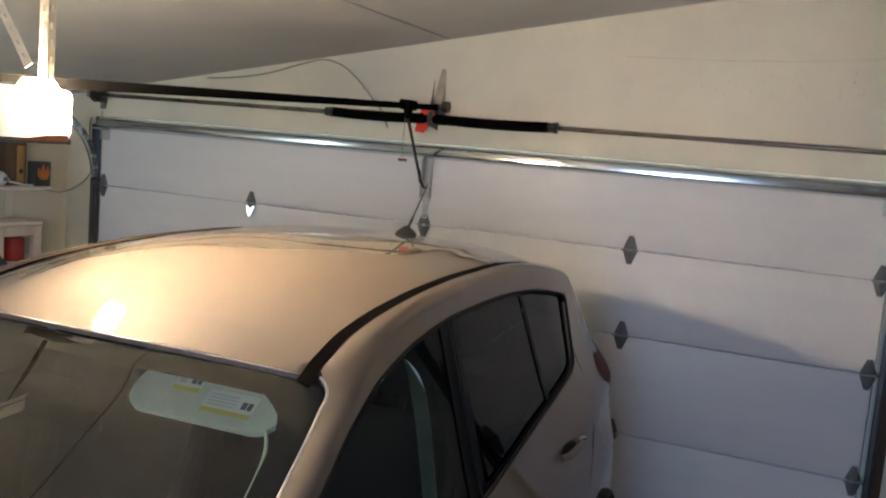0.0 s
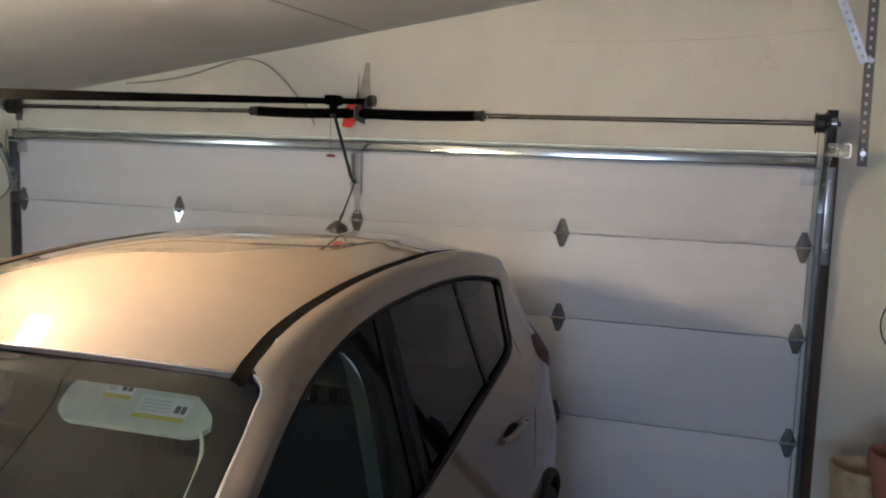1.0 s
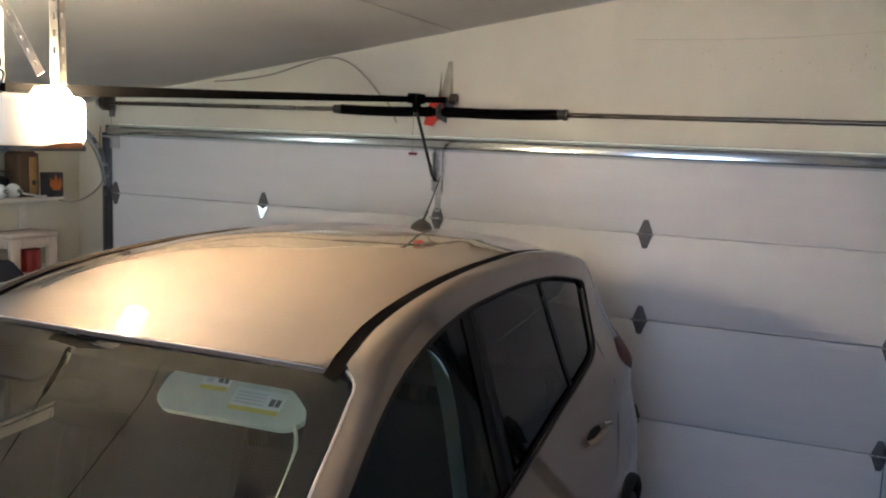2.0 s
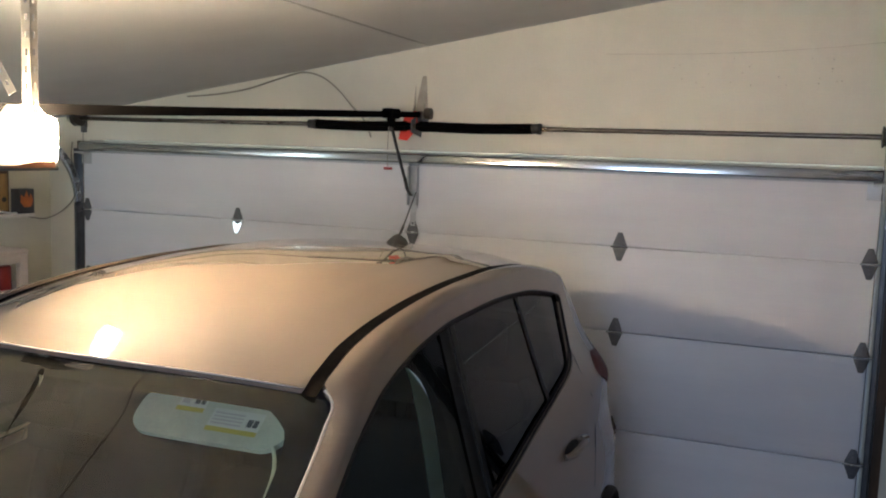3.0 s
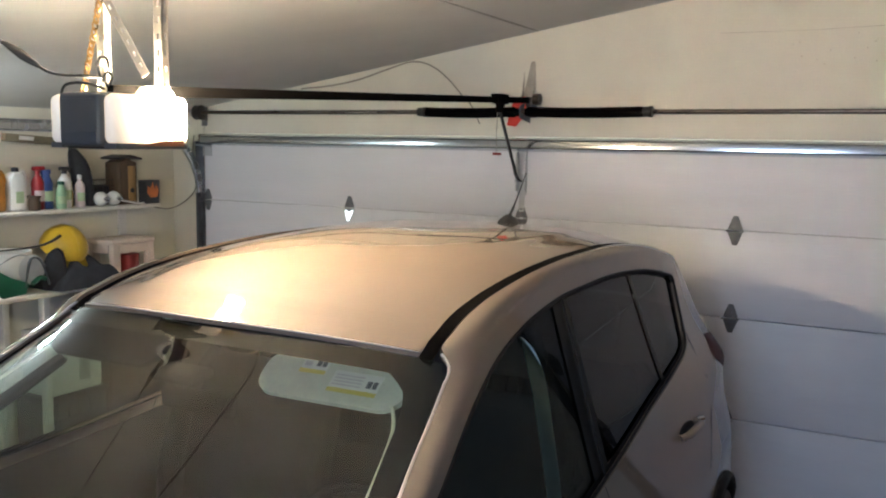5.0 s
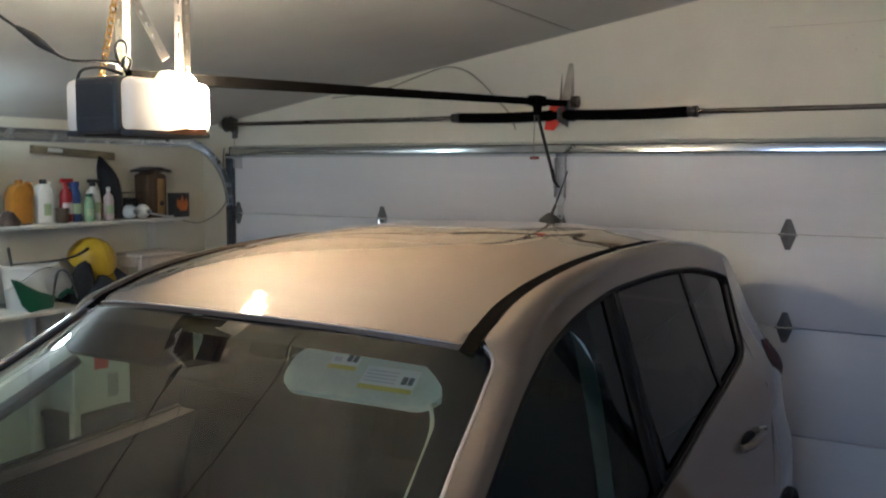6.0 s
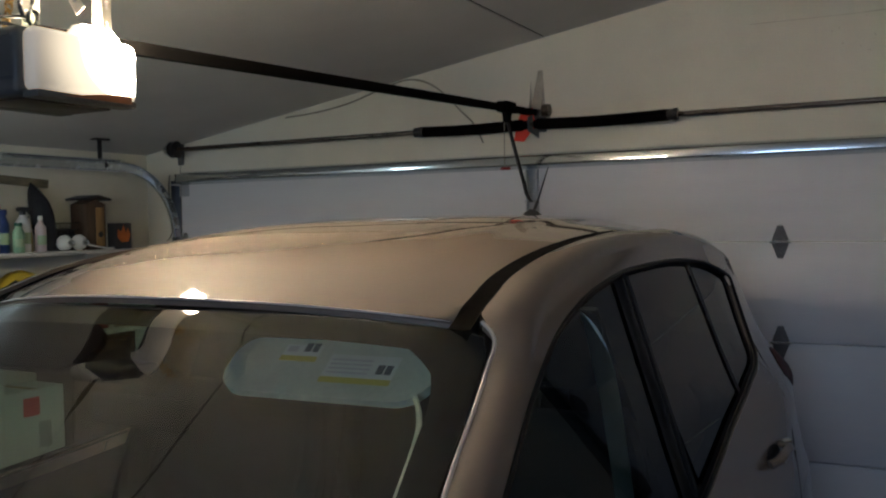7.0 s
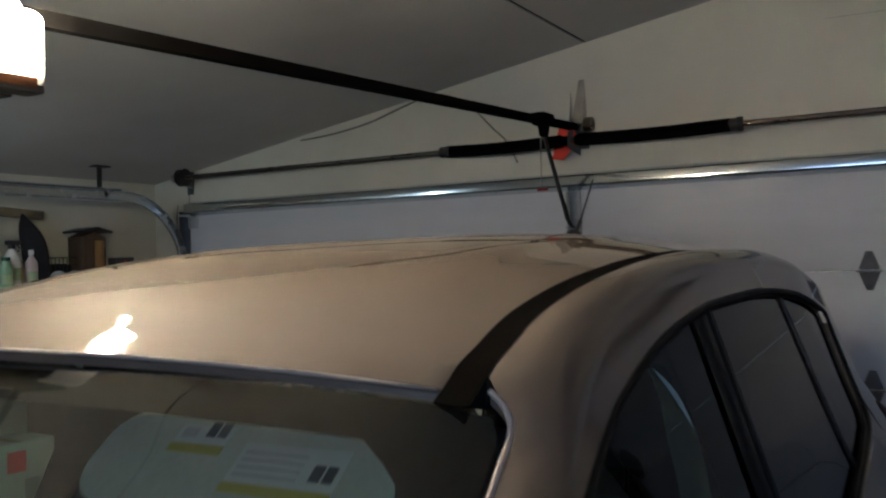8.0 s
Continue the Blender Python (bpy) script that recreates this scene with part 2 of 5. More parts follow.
    bulb=glowing("lit_globe", (0.95, 1.0, 0.9), GLOBE),
)


# ---- building helpers ----
WORLD = {}


def thing(name, loc, label, category, group="", kind=""):
    e = new(name)
    e.empty_display_size = 0.1
    e.location = loc
    WORLD[e.name] = Matrix.Translation(loc)
    return tagged(e, label, category, group, kind)


def part(name, bm, mat, parent=None, label="", sharp=35, category="", group="", kind="", free=False):
    """Links a bmesh in world coordinates as one mesh object, under parent where one is given."""
    me = bpy.data.meshes.new(name)
    bmesh.ops.recalc_face_normals(bm, faces=bm.faces) if not free else None
    bm.to_mesh(me)
    bm.free()
    for p in me.polygons:
        p.use_smooth = True
    me.set_sharp_from_angle(angle=radians(sharp))
    me.materials.append(mat)
    ob = new(name, me)
    if parent:
        ob.parent = parent
        ob.matrix_parent_inverse = WORLD.get(parent.name, Matrix()).inverted()
    WORLD[ob.name] = Matrix()
    return tagged(ob, label, category, group, kind)


def box(x0, x1, y0, y1, z0, z1, bevel=0.0, bm=None, seg=2, m=None):
    bm = bm or bmesh.new()
    t = bmesh.new()
    vs = [t.verts.new((x, y, z)) for x in (x0, x1) for y in (y0, y1) for z in (z0, z1)]
    for q in ((0, 1, 3, 2), (4, 6, 7, 5), (0, 4, 5, 1), (2, 3, 7, 6), (0, 2, 6, 4), (1, 5, 7, 3)):
        t.faces.new([vs[i] for i in q])
    if bevel:
        bmesh.ops.bevel(t, geom=t.edges[:], offset=bevel, segments=seg, affect="EDGES", profile=0.5)
    if m:
        t.transform(m)
    join(bm, t)
    return bm


def join(bm, t):
    idx = {}
    for v in t.verts:
        idx[v] = bm.verts.new(v.co)
    for f in t.faces:
        try:
            bm.faces.new([idx[v] for v in f.verts])
        except ValueError:
            pass
    t.free()


def grid(fn, us, vs, bm=None, keep=None):
    """A sheet of quads through fn(u, v)."""
    bm = bm or bmesh.new()
    g = [[bm.verts.new(fn(u, v)) for v in vs] for u in us]
    for i in range(len(us) - 1):
        for j in range(len(vs) - 1):
            if keep and not keep((us[i] + us[i + 1]) / 2, (vs[j] + vs[j + 1]) / 2):
                continue
            bm.faces.new((g[i][j], g[i + 1][j], g[i + 1][j + 1], g[i][j + 1]))
    return bm


def lathe(profile, centre=(0, 0, 0), n=20, axis="z", bm=None):
    """Turns (radius, height) pairs round an axis."""
    bm = bm or bmesh.new()
    rings = []
    for r, h in profile:
        ring = []
        for k in range(n):
            a = 2 * math.pi * k / n
            c, s_ = r * math.cos(a), r * math.sin(a)
            p = {"z": (c, s_, h), "x": (h, c, s_), "y": (c, h, s_)}[axis]
            ring.append(bm.verts.new((p[0] + centre[0], p[1] + centre[1], p[2] + centre[2])))
        rings.append(ring)
    for a, b in zip(rings, rings[1:]):
        for k in range(n):
            bm.faces.new((a[k], a[(k + 1) % n], b[(k + 1) % n], b[k]))
    for ring in (rings[0], rings[-1]):
        bm.faces.new(ring)
    return bm


def spline(points, n=8):
    """Catmull-Rom through the points."""
    P = [Vector(p) for p in points]
    out = []
    for i in range(len(P) - 1):
        a, b, c, d = P[max(i - 1, 0)], P[i], P[i + 1], P[min(i + 2, len(P) - 1)]
        for k in range(n):
            t = k / n
            out.append(0.5 * ((2 * b) + (c - a) * t + (2 * a - 5 * b + 4 * c - d) * t * t + (3 * b - a - 3 * c + d) * t ** 3))
    return out + [P[-1]]


def sweep(points, r, n=8, bm=None, flat=1.0, closed=False):
    """A tube along points; r may be a function of the share of the way."""
    bm = bm or bmesh.new()
    P = [Vector(p) for p in points]
    rings = []
    up = Vector((0.13, 0.21, 0.97)).normalized()
    for i, p in enumerate(P):
        a = P[i - 1] if i or closed else p
        b = P[(i + 1) % len(P)] if i < len(P) - 1 or closed else p
        d = (b - a).normalized()
        side = d.cross(up)
        side = side.normalized() if side.length > 1e-4 else Vector((1, 0, 0))
        nrm = side.cross(d)
        rad = r(i / (len(P) - 1)) if callable(r) else r
        rings.append([bm.verts.new(p + side * rad * math.cos(2 * math.pi * k / n) + nrm * rad * flat * math.sin(2 * math.pi * k / n)) for k in range(n)])
    pairs = list(zip(rings, rings[1:])) + ([(rings[-1], rings[0])] if closed else [])
    for a, b in pairs:
        for k in range(n):
            bm.faces.new((a[k], a[(k + 1) % n], b[(k + 1) % n], b[k]))
    if not closed:
        bm.faces.new(rings[0]), bm.faces.new(rings[-1])
    return bm


def prism(outline, axis, a, b, bevel=0.0, bm=None):
    """An outline in a plane, given depth from a to b along the axis."""
    t = bmesh.new()
    def at(p, q, h):
        return {"x": (h, p, q), "y": (p, h, q), "z": (p, q, h)}[axis]
    lo = [t.verts.new(at(p, q, a)) for p, q in outline]
    hi = [t.verts.new(at(p, q, b)) for p, q in outline]
    t.faces.new(lo), t.faces.new(hi[::-1])
    for k in range(len(lo)):
        t.faces.new((lo[k], lo[(k + 1) % len(lo)], hi[(k + 1) % len(lo)], hi[k]))
    if bevel:
        bmesh.ops.bevel(t, geom=t.edges[:], offset=bevel, segments=2, affect="EDGES", profile=0.5)
    bm = bm or bmesh.new()
    join(bm, t)
    return bm


def smooth_curve(keys):
    """Monotone cubic through (x, y) keys."""
    x = np.array([k[0] for k in keys], float)
    y = np.array([k[1] for k in keys], float)
    h, d = np.diff(x), np.diff(y) / np.diff(x)
    m = np.zeros(len(x))
    m[0], m[-1] = d[0], d[-1]
    for i in range(1, len(x) - 1):
        if d[i - 1] * d[i] > 0:
            w1, w2 = 2 * h[i] + h[i - 1], h[i] + 2 * h[i - 1]
            m[i] = (w1 + w2) / (w1 / d[i - 1] + w2 / d[i])

    def fn(q):
        q = min(max(q, x[0]), x[-1])
        i = min(max(int(np.searchsorted(x, q)) - 1, 0), len(h) - 1)
        t = (q - x[i]) / h[i]
        return float((2 * t ** 3 - 3 * t ** 2 + 1) * y[i] + (t ** 3 - 2 * t ** 2 + t) * h[i] * m[i]
                     + (-2 * t ** 3 + 3 * t ** 2) * y[i + 1] + (t ** 3 - t ** 2) * h[i] * m[i + 1])
    return fn


def steps(a, b, n):
    return [a + (b - a) * k / n for k in range(n + 1)]


# ---- the garage ----
LEFT, RIGHT, BACK, FRONT = -2.78, 5.2, -7.4, 0.02
DOOR_W, DOOR_H = 2.415, 1.985


def ceil_z(x):
    return 2.576 + 0.1655 * x


def structure():
    part("floor", box(LEFT - 0.15, RIGHT + 0.15, BACK - 0.15, 0.6, -0.12, 0.0), M["concrete"], label="stained grey concrete garage floor slab", category="floor", kind="structure")
    # ceiling: two sheets of board with an open joint
    bm = bmesh.new()
    for a, b in ((LEFT - 0.15, 0.034), (0.05, 2.45), (2.453, RIGHT + 0.15)):
        prism([(a, ceil_z(a)), (b, ceil_z(b)), (b, ceil_z(b) + 0.016), (a, ceil_z(a) + 0.016)], "y", BACK - 0.15, FRONT + 0.15, bm=bm)
    prism([(LEFT - 0.15, ceil_z(LEFT - 0.15) + 0.02), (RIGHT + 0.15, ceil_z(RIGHT + 0.15) + 0.02), (RIGHT + 0.15, ceil_z(RIGHT + 0.15) + 0.12), (LEFT - 0.15, ceil_z(LEFT - 0.15) + 0.12)], "y", BACK - 0.15, FRONT + 0.15, bm=bm)
    part("ceiling_joint", prism([(0.0342, ceil_z(0.034) + 0.006), (0.0498, ceil_z(0.05) + 0.006), (0.0498, ceil_z(0.05) + 0.018), (0.0342, ceil_z(0.034) + 0.018)], "y", BACK - 0.1, FRONT - 0.001), M["ink"], label="dark open joint between the ceiling boards", category="joint", kind="structure")
    part("ceiling", bm, M["ceiling"], label="sloping off-white painted board ceiling with an open joint", category="ceiling", kind="structure")
    # wall with the vehicle opening
    z0 = DOOR_H + 0.005
    bm = prism([(LEFT - 0.15, 0), (-DOOR_W - 0.01, 0), (-DOOR_W - 0.01, z0), (DOOR_W + 0.01, z0), (DOOR_W + 0.01, 0), (RIGHT + 0.15, 0), (RIGHT + 0.15, ceil_z(RIGHT + 0.15)), (LEFT - 0.15, ceil_z(LEFT - 0.15))], "y", FRONT, FRONT + 0.14)
    wall = part("wall_north", bm, M["wall"], label="cream painted board wall round the garage door", category="wall", kind="structure")
    # taped joints and nail dimples
    bm = sweep([(1.05, FRONT - 0.0002, 2.53), (1.5, FRONT - 0.0002, 2.527), (1.86, FRONT - 0.0002, 2.536), (2.2, FRONT - 0.0002, 2.558), (2.46, FRONT - 0.0002, 2.583)], 0.0016, 6)
    part("tape_joint", bm, M["crack"], wall, "cracked tape joint in the wall board")
    rnd = random.Random(8)
    bm = bmesh.new()
    for k in range(26):
        px, pz, r = rnd.uniform(1.35, 2.2), rnd.uniform(2.36, 2.52), rnd.uniform(0.002, 0.006)
        lathe([(r, FRONT + 0.001), (r * 0.8, FRONT - 0.0006)], (px, 0, pz), 7, "y", bm)
    for px, pz in ((2.72, 1.02), (2.85, 1.36), (2.66, 0.9), (2.95, 0.98), (2.7, 1.62)):
        lathe([(0.004, FRONT + 0.001), (0.003, FRONT - 0.0008)], (px, 0, pz), 7, "y", bm)
    part("nail_mark", bm, M["crack"], wall, "small nail marks and chips in the paint", kind="stuff")
    part("wall_west", box(LEFT - 0.15, LEFT, BACK - 0.15, FRONT, 0, ceil_z(LEFT) + 0.02), M["wall"], label="cream painted side wall behind the shelf", category="wall", kind="structure")
    # unseen east wall, set far off and dark to dim the car's reflections
    part("wall_east", box(RIGHT, RIGHT + 0.15, BACK - 0.15, FRONT, 0, ceil_z(RIGHT) + 0.02), M["wood"], label="unseen side wall, kept brown to dim reflections", category="wall", kind="structure")
    wx0, wx1, wz0, wz1 = 1.1, 2.7, 1.2, 2.35
    bm = bmesh.new()
    for o in ([(LEFT, 0), (wx0, 0), (wx0, ceil_z(wx0)), (LEFT, ceil_z(LEFT))], [(wx1, 0), (RIGHT, 0), (RIGHT, ceil_z(RIGHT)), (wx1, ceil_z(wx1))],
              [(wx0, 0), (wx1, 0), (wx1, wz0), (wx0, wz0)], [(wx0, wz1), (wx1, wz1), (wx1, ceil_z(wx1)), (wx0, ceil_z(wx0))]):
        prism(o, "y", BACK - 0.15, BACK, bm=bm)
    part("wall_south", bm, M["wall"], label="unseen cream painted back wall with an assumed window", category="wall", kind="structure")
    win = thing("window_1", (1.9, BACK, wz0), "assumed white framed window in the unseen back wall", "window", kind="structure")
    bm = bmesh.new()
    for q in ((wx0, wx1, wz0, wz0 + 0.05), (wx0, wx1, wz1 - 0.05, wz1), (wx0, wx0 + 0.05, wz0 + 0.05, wz1 - 0.05), (wx1 - 0.05, wx1, wz0 + 0.05, wz1 - 0.05), ((wx0 + wx1) / 2 - 0.02, (wx0 + wx1) / 2 + 0.02, wz0 + 0.05, wz1 - 0.05)):
        box(q[0], q[1], BACK - 0.1, BACK - 0.04, q[2], q[3], 0.004, bm)
    part("window_frame", bm, M["white_plastic"], win)
    pane = part("pane", box(wx0 + 0.05, wx1 - 0.05, BACK - 0.073, BACK - 0.067, wz0 + 0.05, wz1 - 0.05), M["window_glass"], win)
    pane.visible_shadow = False
    # area lamp added in the assumed window for cool light from behind
    la = bpy.data.lights.new("assumed_daylight", "AREA")
    la.shape, la.size, la.size_y, la.energy, la.color = "RECTANGLE", wx1 - wx0 - 0.12, wz1 - wz0 - 0.12, BACK_FILL, (0.74, 0.82, 1.0)
    ob = new("assumed_daylight", la)
    ob.matrix_world = look(((wx0 + wx1) / 2, BACK - 0.03, (wz0 + wz1) / 2), ((wx0 + wx1) / 2, 0, 1.0))
    # brown timber stop and jamb boards beside the opening
    for sx in (1, -1):
        a, b = sorted((sx * (DOOR_W + 0.045), sx * (DOOR_W + 0.1)))
        part("trim", box(a, b, FRONT - 0.022, FRONT - 0.002, 0, 1.98, 0.002), M["dark_wood"], label="bare brown timber board beside the garage door", category="jamb board", kind="structure")


structure()



def ceiling_lamp():
    x, y = -2.3, -2.28
    z = ceil_z(x)
    t = thing("ceiling_lamp", (x, y, z - 0.1), "bare white globe lamp in a ceiling holder", "ceiling lamp")
    part("holder", lathe([(0.055, 0.01), (0.055, -0.015), (0.035, -0.03), (0.022, -0.035)], (x, y, z - 0.002), 20), M["white_plastic"], t)
    part("globe", lathe([(0.02, -0.036), (0.03, -0.055), (0.042, -0.08), (0.04, -0.105), (0.025, -0.125), (0.003, -0.132)], (x, y, z - 0.002), 20), M["bulb"], t)


ceiling_lamp()

# ---- garage door ----
SEAMS = [0.0, 0.533, 1.067, 1.524, DOOR_H]
COLS = [-2.385, -1.19, 0.0, 1.19, 2.385]


def hinge(parent, x, z, end):
    o = [(-0.012, 0.075), (0.012, 0.075), (0.036, 0.012), (0.036, -0.012), (0.012, -0.075), (-0.012, -0.075), (-0.036, -0.012), (-0.036, 0.012)]
    bm = prism([(x + p, z + q) for p, q in o], "y", -0.0525, -0.049, 0.0008)
    # raised knuckle, pin and bolt heads
    prism([(x + p * 0.62, z + q * 0.36) for p, q in o], "y", -0.0585, -0.0526, 0.0015, bm)
    h = part("hinge", bm, M["hinge_steel"], parent)
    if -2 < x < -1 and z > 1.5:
        # this lower leaf stands off the door, tilted to mirror the ceiling lamp's glint
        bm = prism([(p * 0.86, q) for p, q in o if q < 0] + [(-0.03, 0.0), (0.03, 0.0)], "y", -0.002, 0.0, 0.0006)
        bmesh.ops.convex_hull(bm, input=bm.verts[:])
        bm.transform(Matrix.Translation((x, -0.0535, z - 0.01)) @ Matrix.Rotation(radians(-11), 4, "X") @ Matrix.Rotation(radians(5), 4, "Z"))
        part("lower_leaf", bm, M["galv"], h, "zinc hinge leaf tilted to glint in the ceiling lamp")
    sx = 1 if x > 0 else -1
    pts = [(x - 0.045, -0.062, z), (x + 0.045, -0.062, z)] if not end else [(x - sx * 0.045, -0.062, z), (x + sx * 0.055, -0.062, z)]
    part("hinge_pin", sweep(pts, 0.0065, 10), M["galv"], h)
    bm = bmesh.new()
    for q in (0.052, -0.052, 0.03, -0.03):
        lathe([(0.0065, -0.0525), (0.0065, -0.057), (0.004, -0.0585)], (x, 0, z + q), 6, "y", bm)
    part("bolt", bm, M["hinge_steel"], h)
    if end:
        part("roller", lathe([(0.008, -0.012), (0.022, -0.01), (0.024, 0.0), (0.022, 0.01), (0.008, 0.012)], (x + sx * 0.058, -0.066, z), 16, "x"), M["hinge_steel"], h)


def garage_door():
    d = thing("garage_door", (0, -0.02, 0), "closed white steel sectional garage door, lightly embossed", "garage door")
    for k in range(4):
        z0, z1 = SEAMS[k] + (0.0 if k else 0.03), SEAMS[k + 1] - 0.0025
        bm = box(-DOOR_W, DOOR_W, -0.048, 0.004, z0 + 0.0025, z1, 0.003)
        s = part("section", bm, M["door"], d)
        # faint pressed lines of the wood-grain skin
        lines = bmesh.new()
        z = z0 + 0.05
        rnd = random.Random(40 + k)
        while z < z1 - 0.03:
            x = -DOOR_W + 0.1
            while x < DOOR_W - 0.3:
                w = rnd.uniform(0.25, 0.95)
                zz = z + rnd.uniform(-0.006, 0.006)
                box(x, min(x + w, DOOR_W - 0.06), -0.0486, -0.047, zz, zz + 0.0022, 0, lines)
                x += w + rnd.uniform(0.05, 0.5)
            z += rnd.uniform(0.055, 0.09)
        part("embossing", lines, M["door"], s)
    part("bottom_seal", box(-DOOR_W, DOOR_W, -0.046, 0.0, 0.002, 0.034, 0.006), M["rubber"], d, "black rubber bottom seal")
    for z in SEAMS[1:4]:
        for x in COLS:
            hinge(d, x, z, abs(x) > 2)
    # top strut of bent sheet
    o = [(-0.05, 0), (-0.05, 0.078), (-0.06, 0.078), (-0.098, 0.066), (-0.1053, 0.058), (-0.108, 0.02), (-0.1, 0.012), (-0.06, 0.0)]
    part("strut", prism([(p, 1.905 + q) for p, q in o], "x", -DOOR_W + 0.01, DOOR_W - 0.01, 0.003), M["strut"], d, "bright galvanised steel strut along the top")
    # end brackets with the top rollers
    for sx in (-1, 1):
        bm = box(sx * 2.385 - 0.04, sx * 2.385 + 0.04, -0.053, -0.049, 1.83, 1.915, 0.001)
        box(sx * 2.385 - 0.012, sx * 2.385 + 0.03, -0.105, -0.049, 1.895, 1.9, 0.001, bm)
        sweep([(sx * 2.37, -0.1, 1.905), (sx * 2.445, -0.1, 1.905)], 0.006, 8, bm)
        part("top_bracket", bm, M["galv_dull"], d)
    # centre stile bracket for the opener arm
    bm = prism([(-0.016, 1.56), (0.016, 1.56), (0.016, 1.65), (0.03, 1.67), (0.03, 1.905), (-0.03, 1.905), (-0.03, 1.67), (-0.016, 1.65)], "y", -0.054, -0.049, 0.001)
    box(-0.03, -0.024, -0.085, -0.054, 1.68, 1.9, 0.001, bm)
    box(0.024, 0.03, -0.085, -0.054, 1.68, 1.9, 0.001, bm)
    for z in (1.59, 1.63, 1.7, 1.78, 1.86):
        lathe([(0.008, -0.054), (0.008, -0.06), (0.005, -0.062)], (0, 0, z), 6, "y", bm)
    part("operator_bracket", bm, M["galv_dull"], d, "galvanised opener bracket up the middle")
    # warning label with lines that cannot be read
    lab = part("warning_label", box(0.06, 0.15, -0.0502, -0.0488, 1.36, 1.46), M["paper"], d, "white warning label with violet lines")
    bm = bmesh.new()
    for z in (1.385, 1.41, 1.435):
        box(0.066, 0.144, -0.0508, -0.05, z - 0.007, z + 0.006, 0, bm)
    part("printing", bm, M["violet_ink"], lab)
    return d


garage_door()


def track(sx):
    name = "left" if sx < 0 else "right"
    t = thing("door_track", (sx * 2.49, -0.06, 0), "galvanised steel garage door track, upright then bending level", "door track", "door tracks")
    x = sx * 2.432
    R, zt, y0 = 0.43 if sx < 0 else 0.3, 2.0, -0.075
    end = -2.45 if sx < 0 else -0.98
    path = [(y0, z) for z in steps(0.0, zt - R, 6)]
    path += [(y0 - R + R * math.cos(a), zt - R + R * math.sin(a)) for a in steps(0, math.pi / 2, 14)[1:]]
    path += [(y, zt) for y in steps(y0 - R, end, 8)[1:]]
    # channel profile swept in the x = const plane
    prof = [(0.0, 0.027), (0.018, 0.027), (0.024, 0.02), (0.024, -0.02), (0.018, -0.027), (0.0, -0.027), (0.0, -0.0248), (0.017, -0.0248), (0.0218, -0.019), (0.0218, 0.019), (0.017, 0.0248), (0.0, 0.0248)]
    bm = bmesh.new()
    rows = []
    for i, (y, z) in enumerate(path):
        a, b = path[max(i - 1, 0)], path[min(i + 1, len(path) - 1)]
        d = Vector((b[0] - a[0], b[1] - a[1])).normalized()
        nrm = Vector((-d.y, d.x))
        rows.append([bm.verts.new((x + sx * p, y + nrm.x * q, z + nrm.y * q)) for p, q in prof])
    n = len(prof)
    # the upright run gets darker steel: the channel's shade is in its colour
    dark = bmesh.new()
    low = [[dark.verts.new(v.co) for v in r] for r in rows[:7]]
    for target, run in ((dark, low), (bm, rows[6:])):
        for a, b in zip(run, run[1:]):
            for k in range(n):
                target.faces.new((a[k], a[(k + 1) % n], b[(k + 1) % n], b[k]))
    dark.faces.new(low[0]), bm.faces.new(rows[-1])
    for v in [v for v in bm.verts if not v.link_faces]:
        bm.verts.remove(v)
    for target in (dark, bm):
        bmesh.ops.recalc_face_normals(target, faces=target.faces[:])
    part("upright_channel", dark, M["shaded_track_steel"], t, "upright channel in darker steel that stands for its shade")
    part("level_channel", bm, M["galv"], t)
    # wall angle behind the upright
    bm = box(x + sx * 0.026, x + sx * 0.03, -0.09, FRONT - 0.023, 0.0, 1.93, 0.001) if sx > 0 else box(x - 0.03, x - 0.026, -0.09, FRONT - 0.023, 0.0, 1.93, 0.001)
    part("wall_angle", bm, M["shaded_track_steel"], t)
    if sx > 0:
        part("flag_plate", box(x + 0.031, x + 0.034, -0.06, FRONT - 0.029, 1.42, 1.93, 0.001), M["galv"], t, "bright flag angle plate")
    bm = box(min(x + sx * 0.01, x + sx * 0.075), max(x + sx * 0.01, x + sx * 0.075), FRONT - 0.028, FRONT - 0.0235, 1.44, 1.92, 0.001)
    for z in (1.5, 1.7, 1.86):
        lathe([(0.009, FRONT - 0.028), (0.009, FRONT - 0.034), (0.005, FRONT - 0.036)], (x + sx * 0.055, 0, z), 6, "y", bm)
    part("flag_bracket", bm, M["galv"], t)
    # reinforcing angle on the level run
    if sx < 0:
        bm = box(min(x + sx * 0.026, x + sx * 0.03), max(x + sx * 0.026, x + sx * 0.03), -2.45, -0.5, zt - 0.03, zt + 0.035, 0.001)
        box(min(x - sx * 0.01, x + sx * 0.03), max(x - sx * 0.01, x + sx * 0.03), -2.45, -0.5, zt + 0.035, zt + 0.039, 0.001, bm)
        part("track_angle", bm, M["galv"], t)
    return t


track(-1)
track(1)


def perforated(p0, p1, w, side, thick=0.0022, pitch=0.026, bm=None):
    """A strip with a row of square holes from p0 to p1, w wide along the direction side."""
    bm = bm or bmesh.new()
    a, b, s_ = Vector(p0), Vector(p1), Vector(side).normalized()
    d = (b - a).normalized()
    n_ = d.cross(s_).normalized()
    L = (b - a).length
    m = Matrix((( *s_, 0), (*d, 0), (*n_, 0), (0, 0, 0, 1))).transposed()
    m = Matrix.Translation(a) @ m
    e = w * 0.36
    box(0, e, 0, L, 0, thick, 0, bm, m=m)
    box(w - e, w, 0, L, 0, thick, 0, bm, m=m)
    y = 0.0
    while y < L - 0.001:
